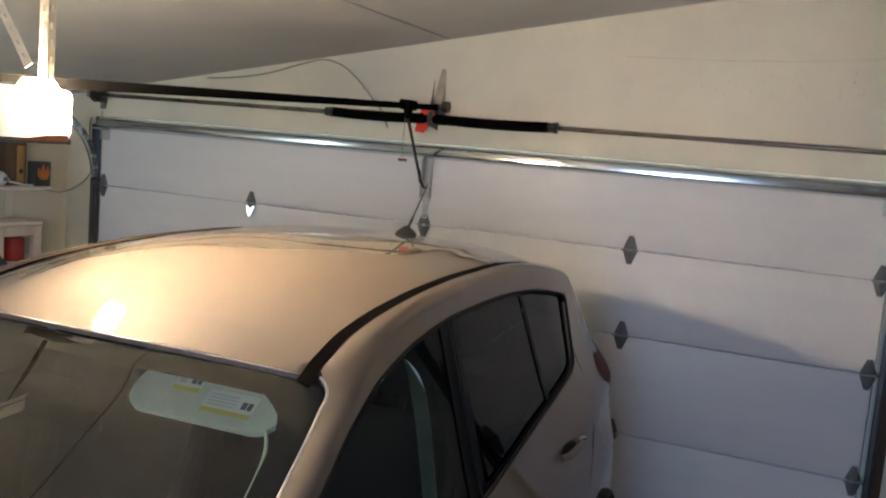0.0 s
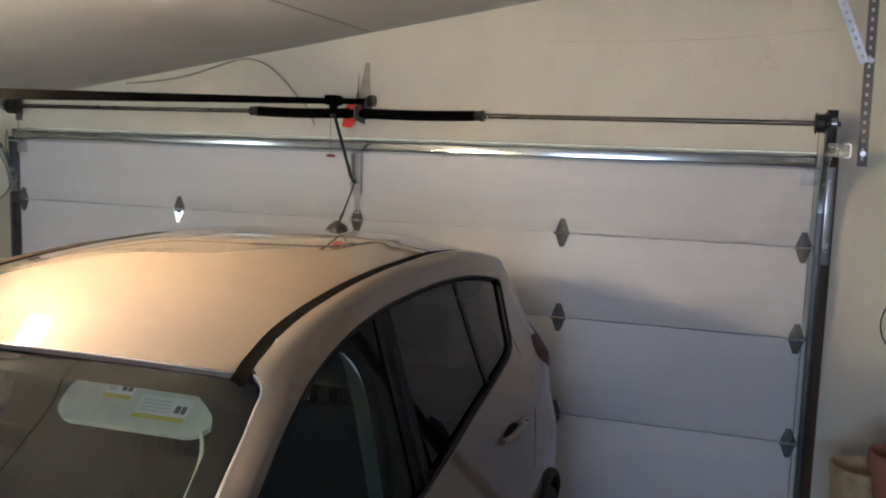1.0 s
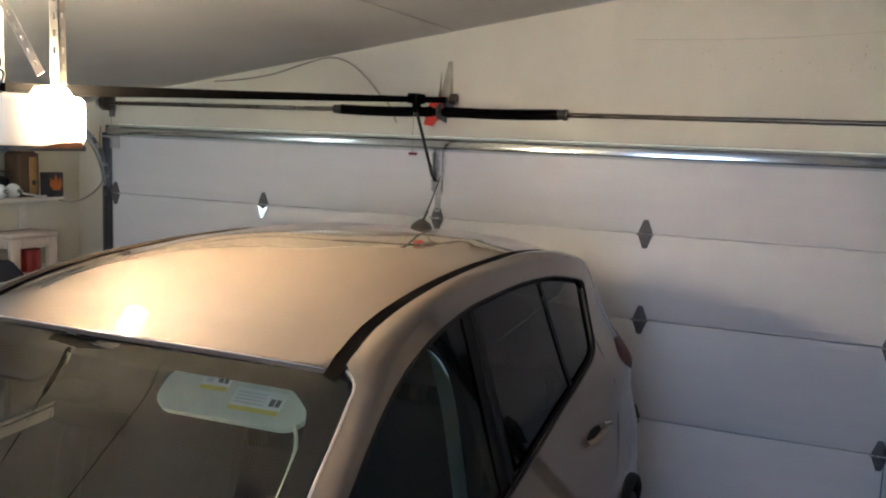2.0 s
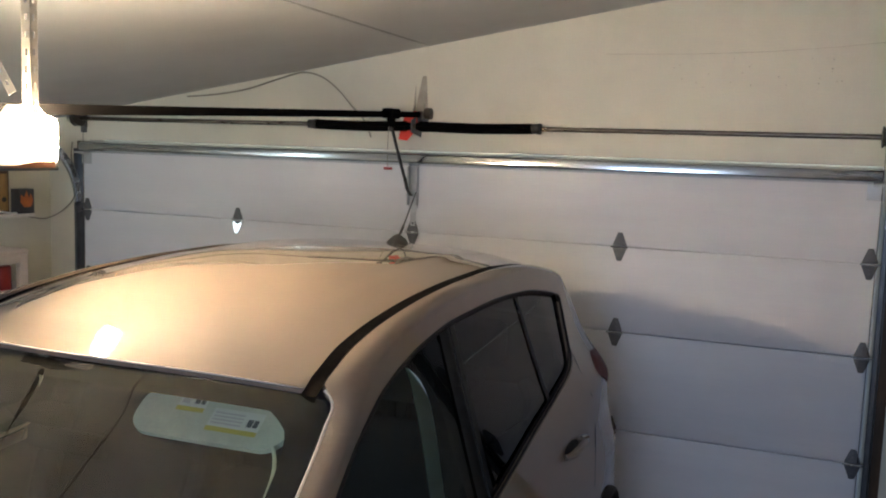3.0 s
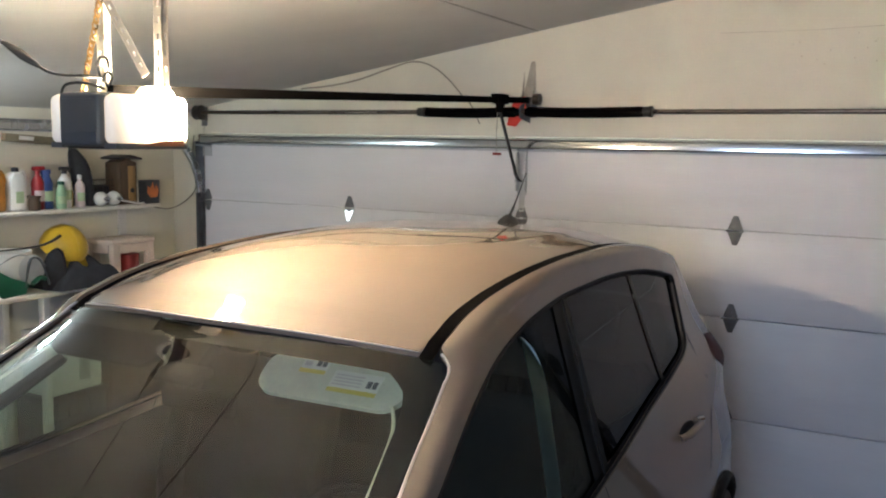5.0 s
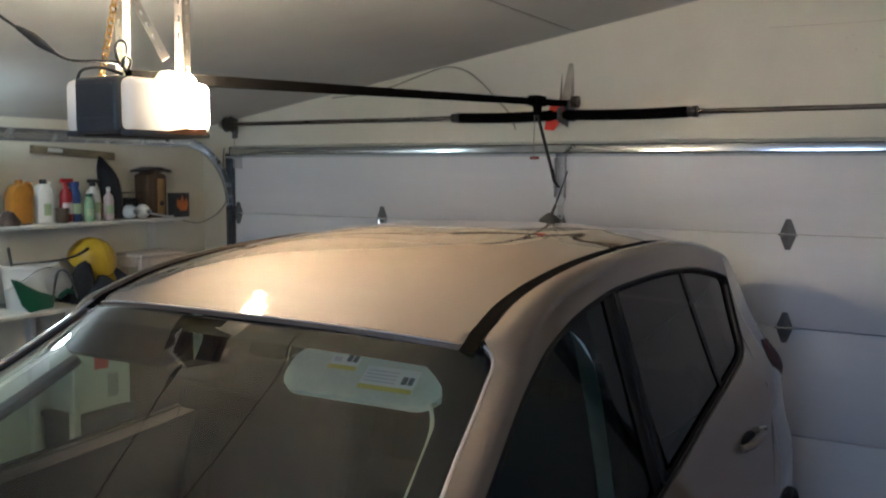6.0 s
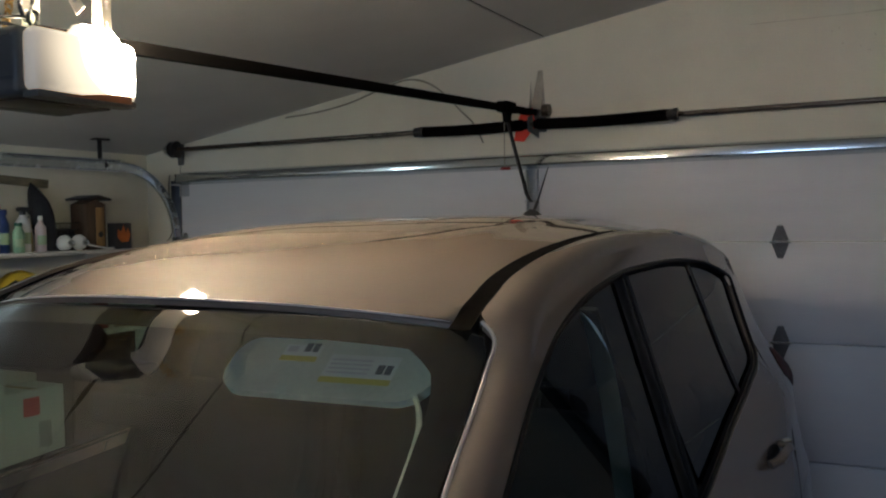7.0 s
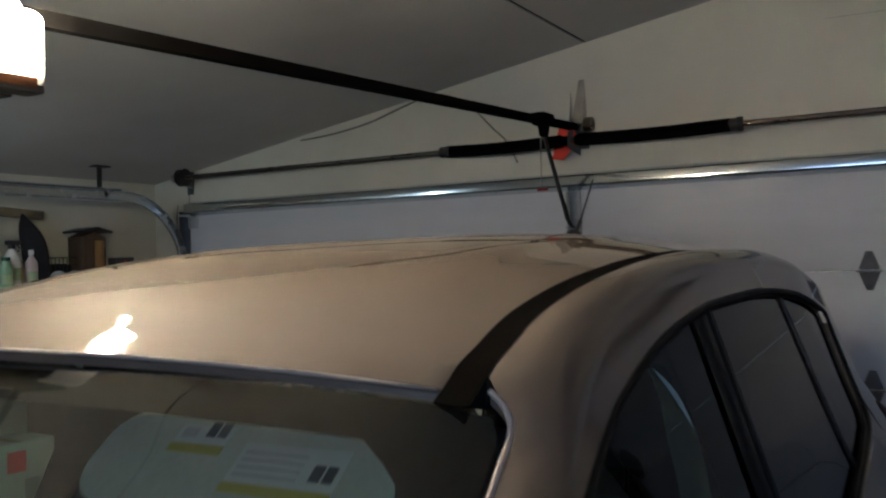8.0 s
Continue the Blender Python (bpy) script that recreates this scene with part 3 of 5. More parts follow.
        box(e, w - e, y, min(y + pitch * 0.62, L), 0, thick, 0, bm, m=m)
        y += pitch
    return bm


def track_hangers():
    h = thing("track_hanger", (2.53, -0.78, 1.94), "galvanised perforated angle iron hanging from the ceiling", "track hanger")
    bm = perforated((2.496, -0.84, 1.94), (2.484, -0.84, ceil_z(2.5)), 0.036, (1, 0, 0), pitch=0.036)
    perforated((2.533, -0.84, 1.94), (2.521, -0.84, ceil_z(2.5)), 0.036, (0, 1, 0), pitch=0.036, bm=bm)
    part("upright", bm, M["hinge_steel"], h)
    bm = perforated((2.476, -0.85, 2.335), (2.225, -0.85, ceil_z(2.225)), 0.034, (1, 0, 0.42), pitch=0.036)
    part("brace", bm, M["galv"], h, "bright slanting brace")
    for bx, bz in ((2.513, 2.35), (2.513, 1.99)):
        part("bolt", lathe([(0.012, -0.865), (0.012, -0.852), (0.007, -0.848)], (bx, 0, bz), 6, "y"), M["galv"], h)
    g = thing("track_hanger", (-2.49, -0.61, 2.04), "short dark steel strap holding the track to the ceiling", "track hanger")
    bm = box(-2.525, -2.47, -0.66, -0.56, ceil_z(-2.5) - 0.008, ceil_z(-2.49) + 0.0, 0.001)
    box(-2.506, -2.5, -0.625, -0.595, 2.03, ceil_z(-2.5), 0.001, bm)
    sweep([(-2.503, -0.61, 2.035), (-2.47, -0.62, 2.02), (-2.45, -0.6, 2.0)], 0.012, 8, bm)
    part("strap", bm, M["black_steel"], g)


track_hangers()


def spring_shaft():
    y, z = -0.1, 2.127
    t = thing("torsion_spring_shaft", (0, y, z), "steel torsion shaft with two black coil springs over the door", "torsion springs")
    part("shaft", sweep([(-2.47, y, z), (2.5, y, z)], 0.0125, 14), M["shaft"], t)

    def coil(x0, x1):
        n = int((x1 - x0) / 0.0085)
        pts = []
        for k in range(n * 10 + 1):
            a = 2 * math.pi * k / 10
            x = x0 + (x1 - x0) * k / (n * 10)
            f = (x - x0) / (x1 - x0)
            sag = -0.006 * math.sin(math.pi * f)
            pts.append((x, y + 0.0255 * math.cos(a), z + sag + 0.0255 * math.sin(a)))
        bm = sweep(pts, 0.0042, 5)
        return bm
    part("spring", coil(-0.62, -0.035), M["rail_black"], t, "black coiled torsion spring")
    part("spring", coil(0.045, 0.7), M["rail_black"], t, "black coiled torsion spring")
    part("spring_core", sweep([(-0.62, y, z - 0.002), (-0.3, y, z - 0.006), (0.0, y, z - 0.001)], 0.0225, 12), M["rail_black"], t)
    part("spring_core", sweep([(0.03, y, z - 0.001), (0.36, y, z - 0.006), (0.7, y, z - 0.002)], 0.0225, 12), M["rail_black"], t)
    for x, sx in ((-0.635, -1), (0.72, 1)):
        part("winding_cone", lathe([(0.014, -0.03), (0.026, -0.028), (0.027, 0.006), (0.03, 0.01), (0.03, 0.028), (0.016, 0.03)], (x, y, z), 14, "x"), M["black_steel"], t)
    # centre bearing bracket on the wall
    bm = prism([(y - 0.03, z - 0.035), (FRONT, z - 0.06), (FRONT, z + 0.07), (y - 0.03, z + 0.035)], "x", 0.003, 0.008, 0.001)
    box(-0.04, 0.05, FRONT - 0.006, FRONT - 0.001, z - 0.03, z + 0.09, 0.001, bm)
    part("centre_bracket", bm, M["hinge_steel"], t)
    for sx in (-1, 1):
        x = sx * 2.447
        drop = 0.11 if sx > 0 else 0.0
        e = 0.04 if sx > 0 else 0.03
        bm = prism([(y - e, z - e), (y + 0.02, z - e - 0.01 - drop), (FRONT, z - e - 0.03 - drop), (FRONT, z + e + 0.02), (y - e, z + e)], "x", x - 0.003, x + 0.003, 0.001)
        box(min(x, x + sx * 0.05), max(x, x + sx * 0.05), FRONT - 0.006, FRONT - 0.001, z - 0.09, z + 0.07, 0.001, bm)
        part("bearing_plate", bm, M["black_steel"] if sx > 0 else M["hinge_steel"], t)
        c = x - sx * 0.036
        part("cable_drum", lathe([(0.02, -0.028), (0.05, -0.024), (0.052, -0.019), (0.043, -0.016), (0.045, 0.016), (0.052, 0.021), (0.03, 0.026), (0.02, 0.028)], (c, y, z), 20, "x"), M["black_steel"], t)
        part("lift_cable", sweep([(c, y + 0.045, z), (sx * 2.408, -0.058, 1.0), (sx * 2.405, -0.055, 0.1)], 0.0018, 6), M["shaft"], t)
        part("bearing", lathe([(0.013, -0.014), (0.028, -0.012), (0.028, 0.012), (0.013, 0.014)], (x + sx * 0.022, y, z), 14, "x"), M["galv"], t)


spring_shaft()


# ---- opener ----
def opener():
    o = thing("garage_door_opener", (0, -2.95, 1.905), "grey garage door opener with two lit lenses, hanging", "door opener")
    HX, HY0, HY1, HZ0, HZ1 = 0.08, -3.09, -2.82, 1.918, 2.062
    rail_z = lambda y: 2.204 + 0.042 * y
    body = part("housing", box(-HX, HX, HY0, HY1, HZ0, HZ1, 0.014, seg=3), M["grey_plastic"], o, "dark grey plastic housing")
    for z in (HZ0 + 0.035, HZ1 - 0.024):
        part("moulding_line", box(-HX + 0.012, HX - 0.012, HY0 - 0.0025, HY0 + 0.01, z, z + 0.005, 0.001), M["grey_plastic"], body)
    for sx in (-1, 1):
        a, b = sorted((sx * (HX + 0.001), sx * (HX + 0.047)))
        bm = box(a, b, HY0 + 0.006, HY1 + 0.012, HZ0 + 0.004, HZ1 - 0.004, 0.022, seg=4)
        part("lamp_lens", bm, M["lens"] if sx > 0 else M["lens_dim"], o, "glowing white lamp lens")
        # opaque tray that carries the lens
        lo, hi = sorted((sx * (HX + 0.001), sx * (HX + 0.0475)))
        bm = box(lo, hi, HY0 + 0.012, HY1 + 0.002, HZ0 - 0.006, HZ0 + 0.009, 0.003)
        part("lens_tray", bm, M["grey_plastic"], o, "opaque grey tray under the lens")
        bm = prism([(HY0 + 0.07, HZ0 + 0.002), (HY1 - 0.012, HZ0 + 0.002), (HY1 - 0.012, HZ0 + 0.021), (HY1 - 0.07, HZ0 + 0.019), (HY0 + 0.12, HZ0 + 0.008)], "x", sx * (HX + 0.0465), sx * (HX + 0.0495), 0.001)
        part("tray_lip", bm, M["amber"], o, "amber-brown lip of the lens tray")
    boss = prism([(HY1 - 0.155, HZ1 - 0.004), (HY1 - 0.135, HZ1 + 0.02), (HY1 - 0.055, HZ1 + 0.02), (HY1 - 0.03, HZ1 - 0.004)], "x", HX + 0.006, HX + 0.038, 0.004)
    part("lens_boss", boss, M["lens"], o, "glowing raised boss of the lens")
    part("bottom_plate", box(-HX + 0.01, HX - 0.01, HY0 + 0.02, HY1 - 0.02, HZ0 - 0.008, HZ0 - 0.0005, 0.003), M["black_steel"], o)
    # rail of folded black steel
    bm = bmesh.new()
    vs = [[bm.verts.new((x, y, rail_z(y) + dz)) for x, dz in ((-0.013, -0.024), (0.013, -0.024), (0.013, 0.008), (-0.013, 0.008))] for y in (-2.98, -0.02)]
    for k in range(4):
        bm.faces.new((vs[0][k], vs[0][(k + 1) % 4], vs[1][(k + 1) % 4], vs[1][k]))
    bm.faces.new(vs[0]), bm.faces.new(vs[1])
    part("rail", bm, M["rail_black"], o, "long black steel rail")
    # header bracket: bent galvanised plate up the wall, with the idler at the rail's end
    bm = prism([(-0.04, 2.2), (0.045, 2.2), (0.032, 2.415), (0.008, 2.415)], "y", FRONT - 0.006, FRONT - 0.002, 0.001)
    prism([(-0.045, 2.17), (FRONT - 0.006, 2.18), (FRONT - 0.006, 2.36), (-0.006, 2.25)], "x", -0.034, -0.031, 0.0005, bm)
    prism([(-0.045, 2.17), (FRONT - 0.006, 2.18), (FRONT - 0.006, 2.36), (-0.006, 2.25)], "x", 0.031, 0.034, 0.0005, bm)
    for z in (2.3, 2.38):
        lathe([(0.007, FRONT - 0.006), (0.007, FRONT - 0.011), (0.004, FRONT - 0.012)], (0.016, 0, z), 6, "y", bm)
    part("header_bracket", bm, M["iron"], o)
    part("idler", lathe([(0.012, -0.02), (0.032, -0.018), (0.034, 0.0), (0.032, 0.018), (0.012, 0.02)], (0.068, -0.03, 2.2), 16, "x"), M["shaft"], o)
    # trolley, arm and release cord
    ty = -0.385
    tz = rail_z(ty)
    bm = box(-0.03, 0.03, ty - 0.055, ty + 0.055, tz - 0.03, tz + 0.022, 0.006)
    prism([(ty - 0.03, tz - 0.03), (ty + 0.035, tz - 0.03), (ty + 0.02, tz - 0.075), (ty - 0.015, tz - 0.075)], "x", -0.014, 0.014, 0.003, bm)
    part("trolley", bm, M["rail_black"], o)
    bm = sweep([(0, ty, tz - 0.06), (0, -0.17, 1.81)], 0.011, 4, flat=0.5)
    sweep([(0, -0.185, 1.84), (0, -0.15, 1.775), (0, -0.11, 1.745), (0, -0.08, 1.738)], 0.012, 4, bm=bm, flat=0.5)
    part("arm", bm, M["black_steel"], o, "black bent steel door arm")
    part("arm_pin", sweep([(-0.034, -0.08, 1.738), (0.034, -0.08, 1.738)], 0.005, 8), M["galv"], o)
    cord = part("release_cord", sweep([(-0.012, ty, tz - 0.05), (-0.014, ty - 0.003, 2.0), (-0.012, ty - 0.004, 1.9)], 0.0022, 6), M["wire"], o)
    part("release_handle", sweep([(-0.032, ty - 0.004, 1.892), (0.014, ty - 0.004, 1.892)], 0.007, 10), M["dark_red"], cord, "dark red pull handle")
    # hanging irons
    bm = bmesh.new()
    for x, y in ((-0.092, -2.93), (0.103, -2.9)):
        perforated((x - 0.016, y, HZ1 - 0.01), (x - 0.016, y, ceil_z(x)), 0.032, (1, 0, 0), bm=bm, pitch=0.045)
        perforated((x + 0.016, y, HZ1 - 0.01), (x + 0.016, y, ceil_z(x)), 0.024, (0, 1, 0), bm=bm, pitch=0.045)
    part("hanging_iron", bm, M["lit_iron"], o, "perforated steel hanging irons")
    part("cross_brace", perforated((0.085, -2.942, HZ1 + 0.045), (-0.215, -2.945, ceil_z(-0.2)), 0.028, (1, 0, 0.5), pitch=0.04), M["lit_iron"], o, "slanting perforated brace")
    bm = box(-0.11, HX, -2.955, -2.9, HZ1 - 0.002, HZ1 + 0.004, 0.001)
    part("saddle", bm, M["lit_iron"], o)
    # power cord with its plug, looped over the housing
    pts = spline([(-0.34, -3.8, ceil_z(-0.34) - 0.004), (-0.32, -3.55, 2.44), (-0.3, -3.35, 2.33), (-0.283, -3.2, 2.25), (-0.27, -3.125, 2.205), (-0.253, -3.08, 2.178), (-0.211, -3.04, 2.136), (-0.178, -3.03, 2.12), (-0.135, -3.02, 2.113), (-0.082, -3.0, 2.112), (-0.02, -2.985, 2.106)], 8)
    part("power_cord", sweep(pts, 0.0042, 8), M["black_plastic"], o, "black power cord")
    part("plug", sweep(spline([(-0.267, -3.115, 2.2), (-0.253, -3.08, 2.178), (-0.24, -3.06, 2.16), (-0.211, -3.04, 2.136)], 5), lambda f: 0.005 + 0.009 * math.sin(math.pi * min(1, f * 1.02)), 10), M["black_plastic"], o, "black in-line plug")
    loop = [(-0.02 + 0.02 * math.sin(a), -2.985 + 0.004 * math.sin(2 * a), 2.13 + 0.034 * math.cos(a)) for a in steps(0, 2 * math.pi, 20)]
    bm = sweep(loop, 0.0042, 8)
    sweep([(p[0] * 0.7, p[1] + 0.012, 2.1 + (p[2] - 2.13) * 0.6) for p in loop], 0.0042, 8, bm=bm)
    sweep(spline([(-0.1, -3.06, 2.06), (-0.09, -3.05, 2.085), (-0.05, -3.02, 2.09), (-0.01, -2.99, 2.075)], 6), 0.0042, 8, bm=bm)
    part("cord_loop", bm, M["black_plastic"], o)
    # small chain beside the iron
    bm = bmesh.new()
    for k in range(16):
        z = HZ1 + 0.01 + k * 0.018
        x, y = -0.125 + 0.0055 * k, -2.965
        pts = []
        for a in steps(0, 2 * math.pi, 10)[:-1]:
            c, s_ = 0.0085 * math.cos(a), 0.0135 * math.sin(a)
            pts.append((x + (c if k % 2 else 0), y + (0 if k % 2 else c), z + s_))
        sweep(pts, 0.003, 5, bm=bm, closed=True)
    part("chain", bm, M["chain"], o, "small brass-coloured chain")


opener()


def bits_on_door_wall():
    # red tag hanging behind the spring
    t = thing("warning_tag", (-0.05, -0.06, 2.06), "bright red paper warning tag hanging behind the spring", "tag")
    bm = prism([(-0.1, 2.052), (-0.045, 2.045), (0.02, 2.12), (0.005, 2.215), (-0.06, 2.195), (-0.085, 2.13)], "y", -0.063, -0.0615)
    part("card", bm, M["tag_red"], t)
    part("tie", sweep([(-0.02, -0.062, 2.2), (-0.005, -0.07, 2.19)], 0.0012, 5), M["wire"], t)
    # bell wire arching over the wall
    w = thing("bell_wire", (-0.77, 0.01, 2.43), "thin grey bell wire arched along the wall", "wire")
    pts = spline([(-1.62, 0.014, 2.285), (-1.4, 0.014, 2.3), (-1.17, 0.013, 2.335), (-0.95, 0.01, 2.395), (-0.77, 0.012, 2.436), (-0.63, 0.008, 2.402), (-0.515, 0.004, 2.32), (-0.44, 0.008, 2.24), (-0.36, 0.012, 2.16), (-0.31, 0.012, 2.06)], 6)
    part("conductor", sweep(pts, 0.005, 6), M["wire"], w)
    part("staple", box(-0.78, -0.76, 0.008, 0.0195, 2.43, 2.442, 0.002), M["galv"], w)
    # cord on the west wall, drooping to the track
    c = thing("drooping_cord", (LEFT + 0.01, -0.3, 1.6), "grey cord drooping along the side wall", "cord")
    pts = spline([(-2.775, -0.4, 1.5), (-2.72, -0.334, 1.494), (-2.66, -0.25, 1.464), (-2.62, -0.175, 1.457), (-2.58, -0.08, 1.502), (-2.54, -0.02, 1.581), (-2.535, -0.004, 1.673), (-2.53, -0.016, 1.762), (-2.52, -0.05, 1.873), (-2.5, -0.06, 1.97)], 8)
    part("flex", sweep(pts, 0.0045, 8), M["wire"], c)
    # loop of cable hung on the north wall
    q = thing("cable_loop", (2.86, 0.0, 1.16), "loop of thin dark cable hung on the wall", "cable")
    pts = [(2.86 + 0.095 * math.cos(a), 0.008 + 0.002 * math.sin(3 * a), 1.17 + 0.13 * math.sin(a)) for a in steps(0, 2 * math.pi, 32)[:-1]]
    part("coil", sweep(pts, 0.004, 8, closed=True), M["black_plastic"], q)
    part("nail", sweep([(2.86, FRONT, 1.3), (2.86, -0.012, 1.302)], 0.0025, 6), M["galv"], q)


bits_on_door_wall()

# ---- the car ----
CX, CY = 0.545, -5.125      # middle of the car, and its front end
WIDTH = smooth_curve([(0.2, 0.80), (0.45, 0.875), (0.62, 0.902), (0.78, 0.897), (0.9, 0.866), (0.98, 0.832), (1.1, 0.78), (1.3, 0.703), (1.5, 0.626), (1.62, 0.58)])
PLAN = smooth_curve([(0.0, 0.74), (0.15, 0.86), (0.4, 0.945), (0.9, 1.0), (3.5, 1.0), (3.85, 0.978), (4.05, 0.95), (4.18, 0.91), (4.3, 0.86), (4.4, 0.8), (4.5, 0.72)])
TOP = smooth_curve([(0.0, 0.7), (0.12, 0.82), (0.5, 0.95), (1.0, 1.04), (1.2, 1.075), (1.45, 1.175), (1.6, 1.247), (1.79, 1.336), (1.915, 1.398), (1.98, 1.432), (2.018, 1.456), (2.03, 1.487), (2.1, 1.517), (2.2, 1.547), (2.38, 1.577),
                    (2.65, 1.6), (2.9, 1.608), (3.15, 1.608), (3.5, 1.588), (3.8, 1.545), (3.96, 1.505), (4.03, 1.41), (4.1, 1.28), (4.2, 1.19), (4.33, 1.08), (4.42, 0.88), (4.47, 0.6), (4.5, 0.42)])
MIDDLE = smooth_curve([(1.0, TOP(1.0)), (1.2, 1.075), (1.45, 1.183), (1.715, 1.312), (1.85, 1.383), (1.95, 1.438), (2.03, 1.487), (2.1, 1.517)])
GLASS_HALF = smooth_curve([(1.2, 0.765), (1.45, 0.725), (1.6, 0.69), (1.79, 0.643), (1.915, 0.62), (1.98, 0.607), (2.005, 0.603), (2.018, 0.598), (2.028, 0.588), (2.035, 0.568)])
EDGE = smooth_curve([(2.03, 0.568), (2.07, 0.565), (2.2, 0.558), (2.6, 0.556), (3.1, 0.556), (3.5, 0.562), (3.97, 0.56)])
UPPER = smooth_curve([(1.25, 1.03), (1.45, 1.127), (1.65, 1.226), (1.84, 1.318), (2.02, 1.404), (2.2, 1.468), (2.45, 1.514), (2.71, 1.534), (3.0, 1.536), (3.39, 1.517), (3.6, 1.488), (3.8, 1.45)])
LOWER = smooth_curve([(1.25, 1.01), (1.7, 1.03), (2.2, 1.055), (2.61, 1.088), (2.91, 1.12), (3.15, 1.15), (3.4, 1.186), (3.56, 1.21), (3.65, 1.238), (3.71, 1.29), (3.8, 1.42)])
RAIL = smooth_curve([(0.0, 0.7), (0.12, 0.82), (0.5, 0.95), (1.0, 1.03), (1.2, 1.06), (1.45, 1.152), (1.6, 1.222), (1.79, 1.317), (1.915, 1.375), (2.03, 1.432), (2.08, 1.462), (2.2, 1.517), (2.38, 1.556),
                     (2.65, 1.575), (2.9, 1.583), (3.15, 1.583), (3.5, 1.565), (3.8, 1.525), (3.96, 1.49), (4.03, 1.4), (4.1, 1.28), (4.2, 1.19), (4.33, 1.08), (4.42, 0.88), (4.47, 0.6), (4.5, 0.42)])
GLASS_EDGE = smooth_curve([(1.2, 1.075), (1.45, 1.175), (1.6, 1.247), (1.79, 1.336), (1.915, 1.4), (1.98, 1.436), (2.005, 1.45), (2.018, 1.461), (2.028, 1.473), (2.035, 1.487)])
STRIP = 0.04
SILL = 0.24
AXLES, HUB, TYRE = (0.94, 3.63), 0.345, 0.345


def at_side(u, z, off=0.0, sx=1):
    """A place on the car's flank, with the haunch that swells towards the tail lamps."""
    f = min(1.0, max(0.0, (u - 3.0) / 0.85))
    haunch = 0.045 * f * f * (3 - 2 * f) * math.exp(-((z - 1.09) / 0.12) ** 2)
    return (CX + sx * (WIDTH(z) * PLAN(u) + haunch + off), CY + u, z)


def top_half(u):
    """Half the width of the top skin: to the moulding's outer edge along the cabin, to the flank elsewhere."""
    full = WIDTH(TOP(u)) * PLAN(u)
    if u <= 1.2 or u >= 4.1:
        return full
    if u < 2.03:
        return GLASS_HALF(u)
    return EDGE(u) if u < 3.97 else EDGE(3.97) + (full - EDGE(3.97)) * (u - 3.97) / 0.13


crown = smooth_curve([(0.0, 0.05), (0.6, 0.07), (1.2, 0.06), (2.03, 0.032), (2.4, 0.036), (3.1, 0.042), (3.9, 0.042), (4.1, 0.04), (4.5, 0.0)])
CURVE = smooth_curve([(0.0, 2.0), (1.9, 2.2), (2.4, 3.2), (4.5, 3.2)])
BOW = smooth_curve([(0.0, 0.16), (0.6, 0.06), (1.2, 0.16), (2.03, 0.095), (2.4, 0.04), (3.0, 0.0), (3.9, -0.05), (4.2, -0.1), (4.5, -0.13)])


def over(u, k, inset=0.0, drop=0.0):
    """A place on the top skin: u along, k from -1 to 1 across."""
    h = top_half(u) - inset
    q = 1 - k * k
    w = abs(k) ** 18
    mid = MIDDLE(u) if 1.0 < u < 2.1 else TOP(u)
    base = TOP(u) * w + mid * (1 - w) + (0.006 * q * math.sin(math.pi * (u - 1.2) / 0.83) if 1.2 < u < 2.03 else 0.0)
    rib = 0.0035 * (1 / (1 + math.exp(-(0.74 - abs(k)) * 60))) if 2.1 < u < 3.9 else 0.0
    return (CX + k * h, CY + u - BOW(u) * q, base + crown(u) * (1 - abs(k) ** CURVE(u)) - drop + rib)


def flank_band(name, us, lo, hi, off, mat, parent, sx, rows=4, label="", sharp=40):
    bm = grid(lambda u, f: at_side(u, lo(u) + (hi(u) - lo(u)) * f, off, sx), us, steps(0, 1, rows))
    bmesh.ops.solidify(bm, geom=bm.faces[:], thickness=0.003)
    return part(name, bm, mat, parent, label, sharp)


def car():
    c = thing("car", (CX, CY + 2.26, 0), "champagne compact sport utility car with dark rear glass, dusty roof", "car")
    cols = sorted(set([round(v, 4) for v in steps(0, 4.5, 225)] + [1.25, 3.8]))

    def split(u):
        return 1.02 if u < 1.25 else 1.435

    def shoulder(u, f, sx):
        """The rounded shoulder from the flank's upper edge (f = 0) to the moulding or the glass (f = 1)."""
        x0, x1, z1 = WIDTH(RAIL(u)) * PLAN(u), GLASS_HALF(u) if u < 2.035 else EDGE(u), TOP(u) + 0.008
        if u < 2.035:
            z1 = GLASS_EDGE(u) + 0.006
        return (CX + sx * (x1 + (x0 - x1) * math.cos(math.pi / 2 * f)), CY + u, RAIL(u) + (z1 - RAIL(u)) * math.sin(math.pi / 2 * f))
    bm = bmesh.new()
    for sx in (-1, 1):
        def low(u, f):
            top = LOWER(u) if 1.25 <= u <= 3.8 else min(split(u), TOP(u) - 0.02)
            return at_side(u, SILL + (top - SILL) * f, 0, sx)

        def high(u, f):
            a = UPPER(u) if 1.25 <= u <= 3.8 else min(split(u), TOP(u) - 0.02)
            return at_side(u, a + (RAIL(u) - a) * f, 0, sx)

        def solid(u, f):
            top = LOWER(u) if 1.25 <= u <= 3.8 else min(split(u), TOP(u) - 0.02)
            z = SILL + (top - SILL) * f
            return all((u - a) ** 2 + (z - HUB) ** 2 > 0.385 ** 2 for a in AXLES)
        grid(low, cols, steps(0, 1, 44), bm, solid)
        grid(high, cols, steps(0, 1, 12), bm)
        # rounded shoulder between the flank and the roof moulding
        grid(lambda u, f: shoulder(u, f, sx), [v for v in cols if 1.2 < v < 3.97], steps(0, 1, 8), bm)
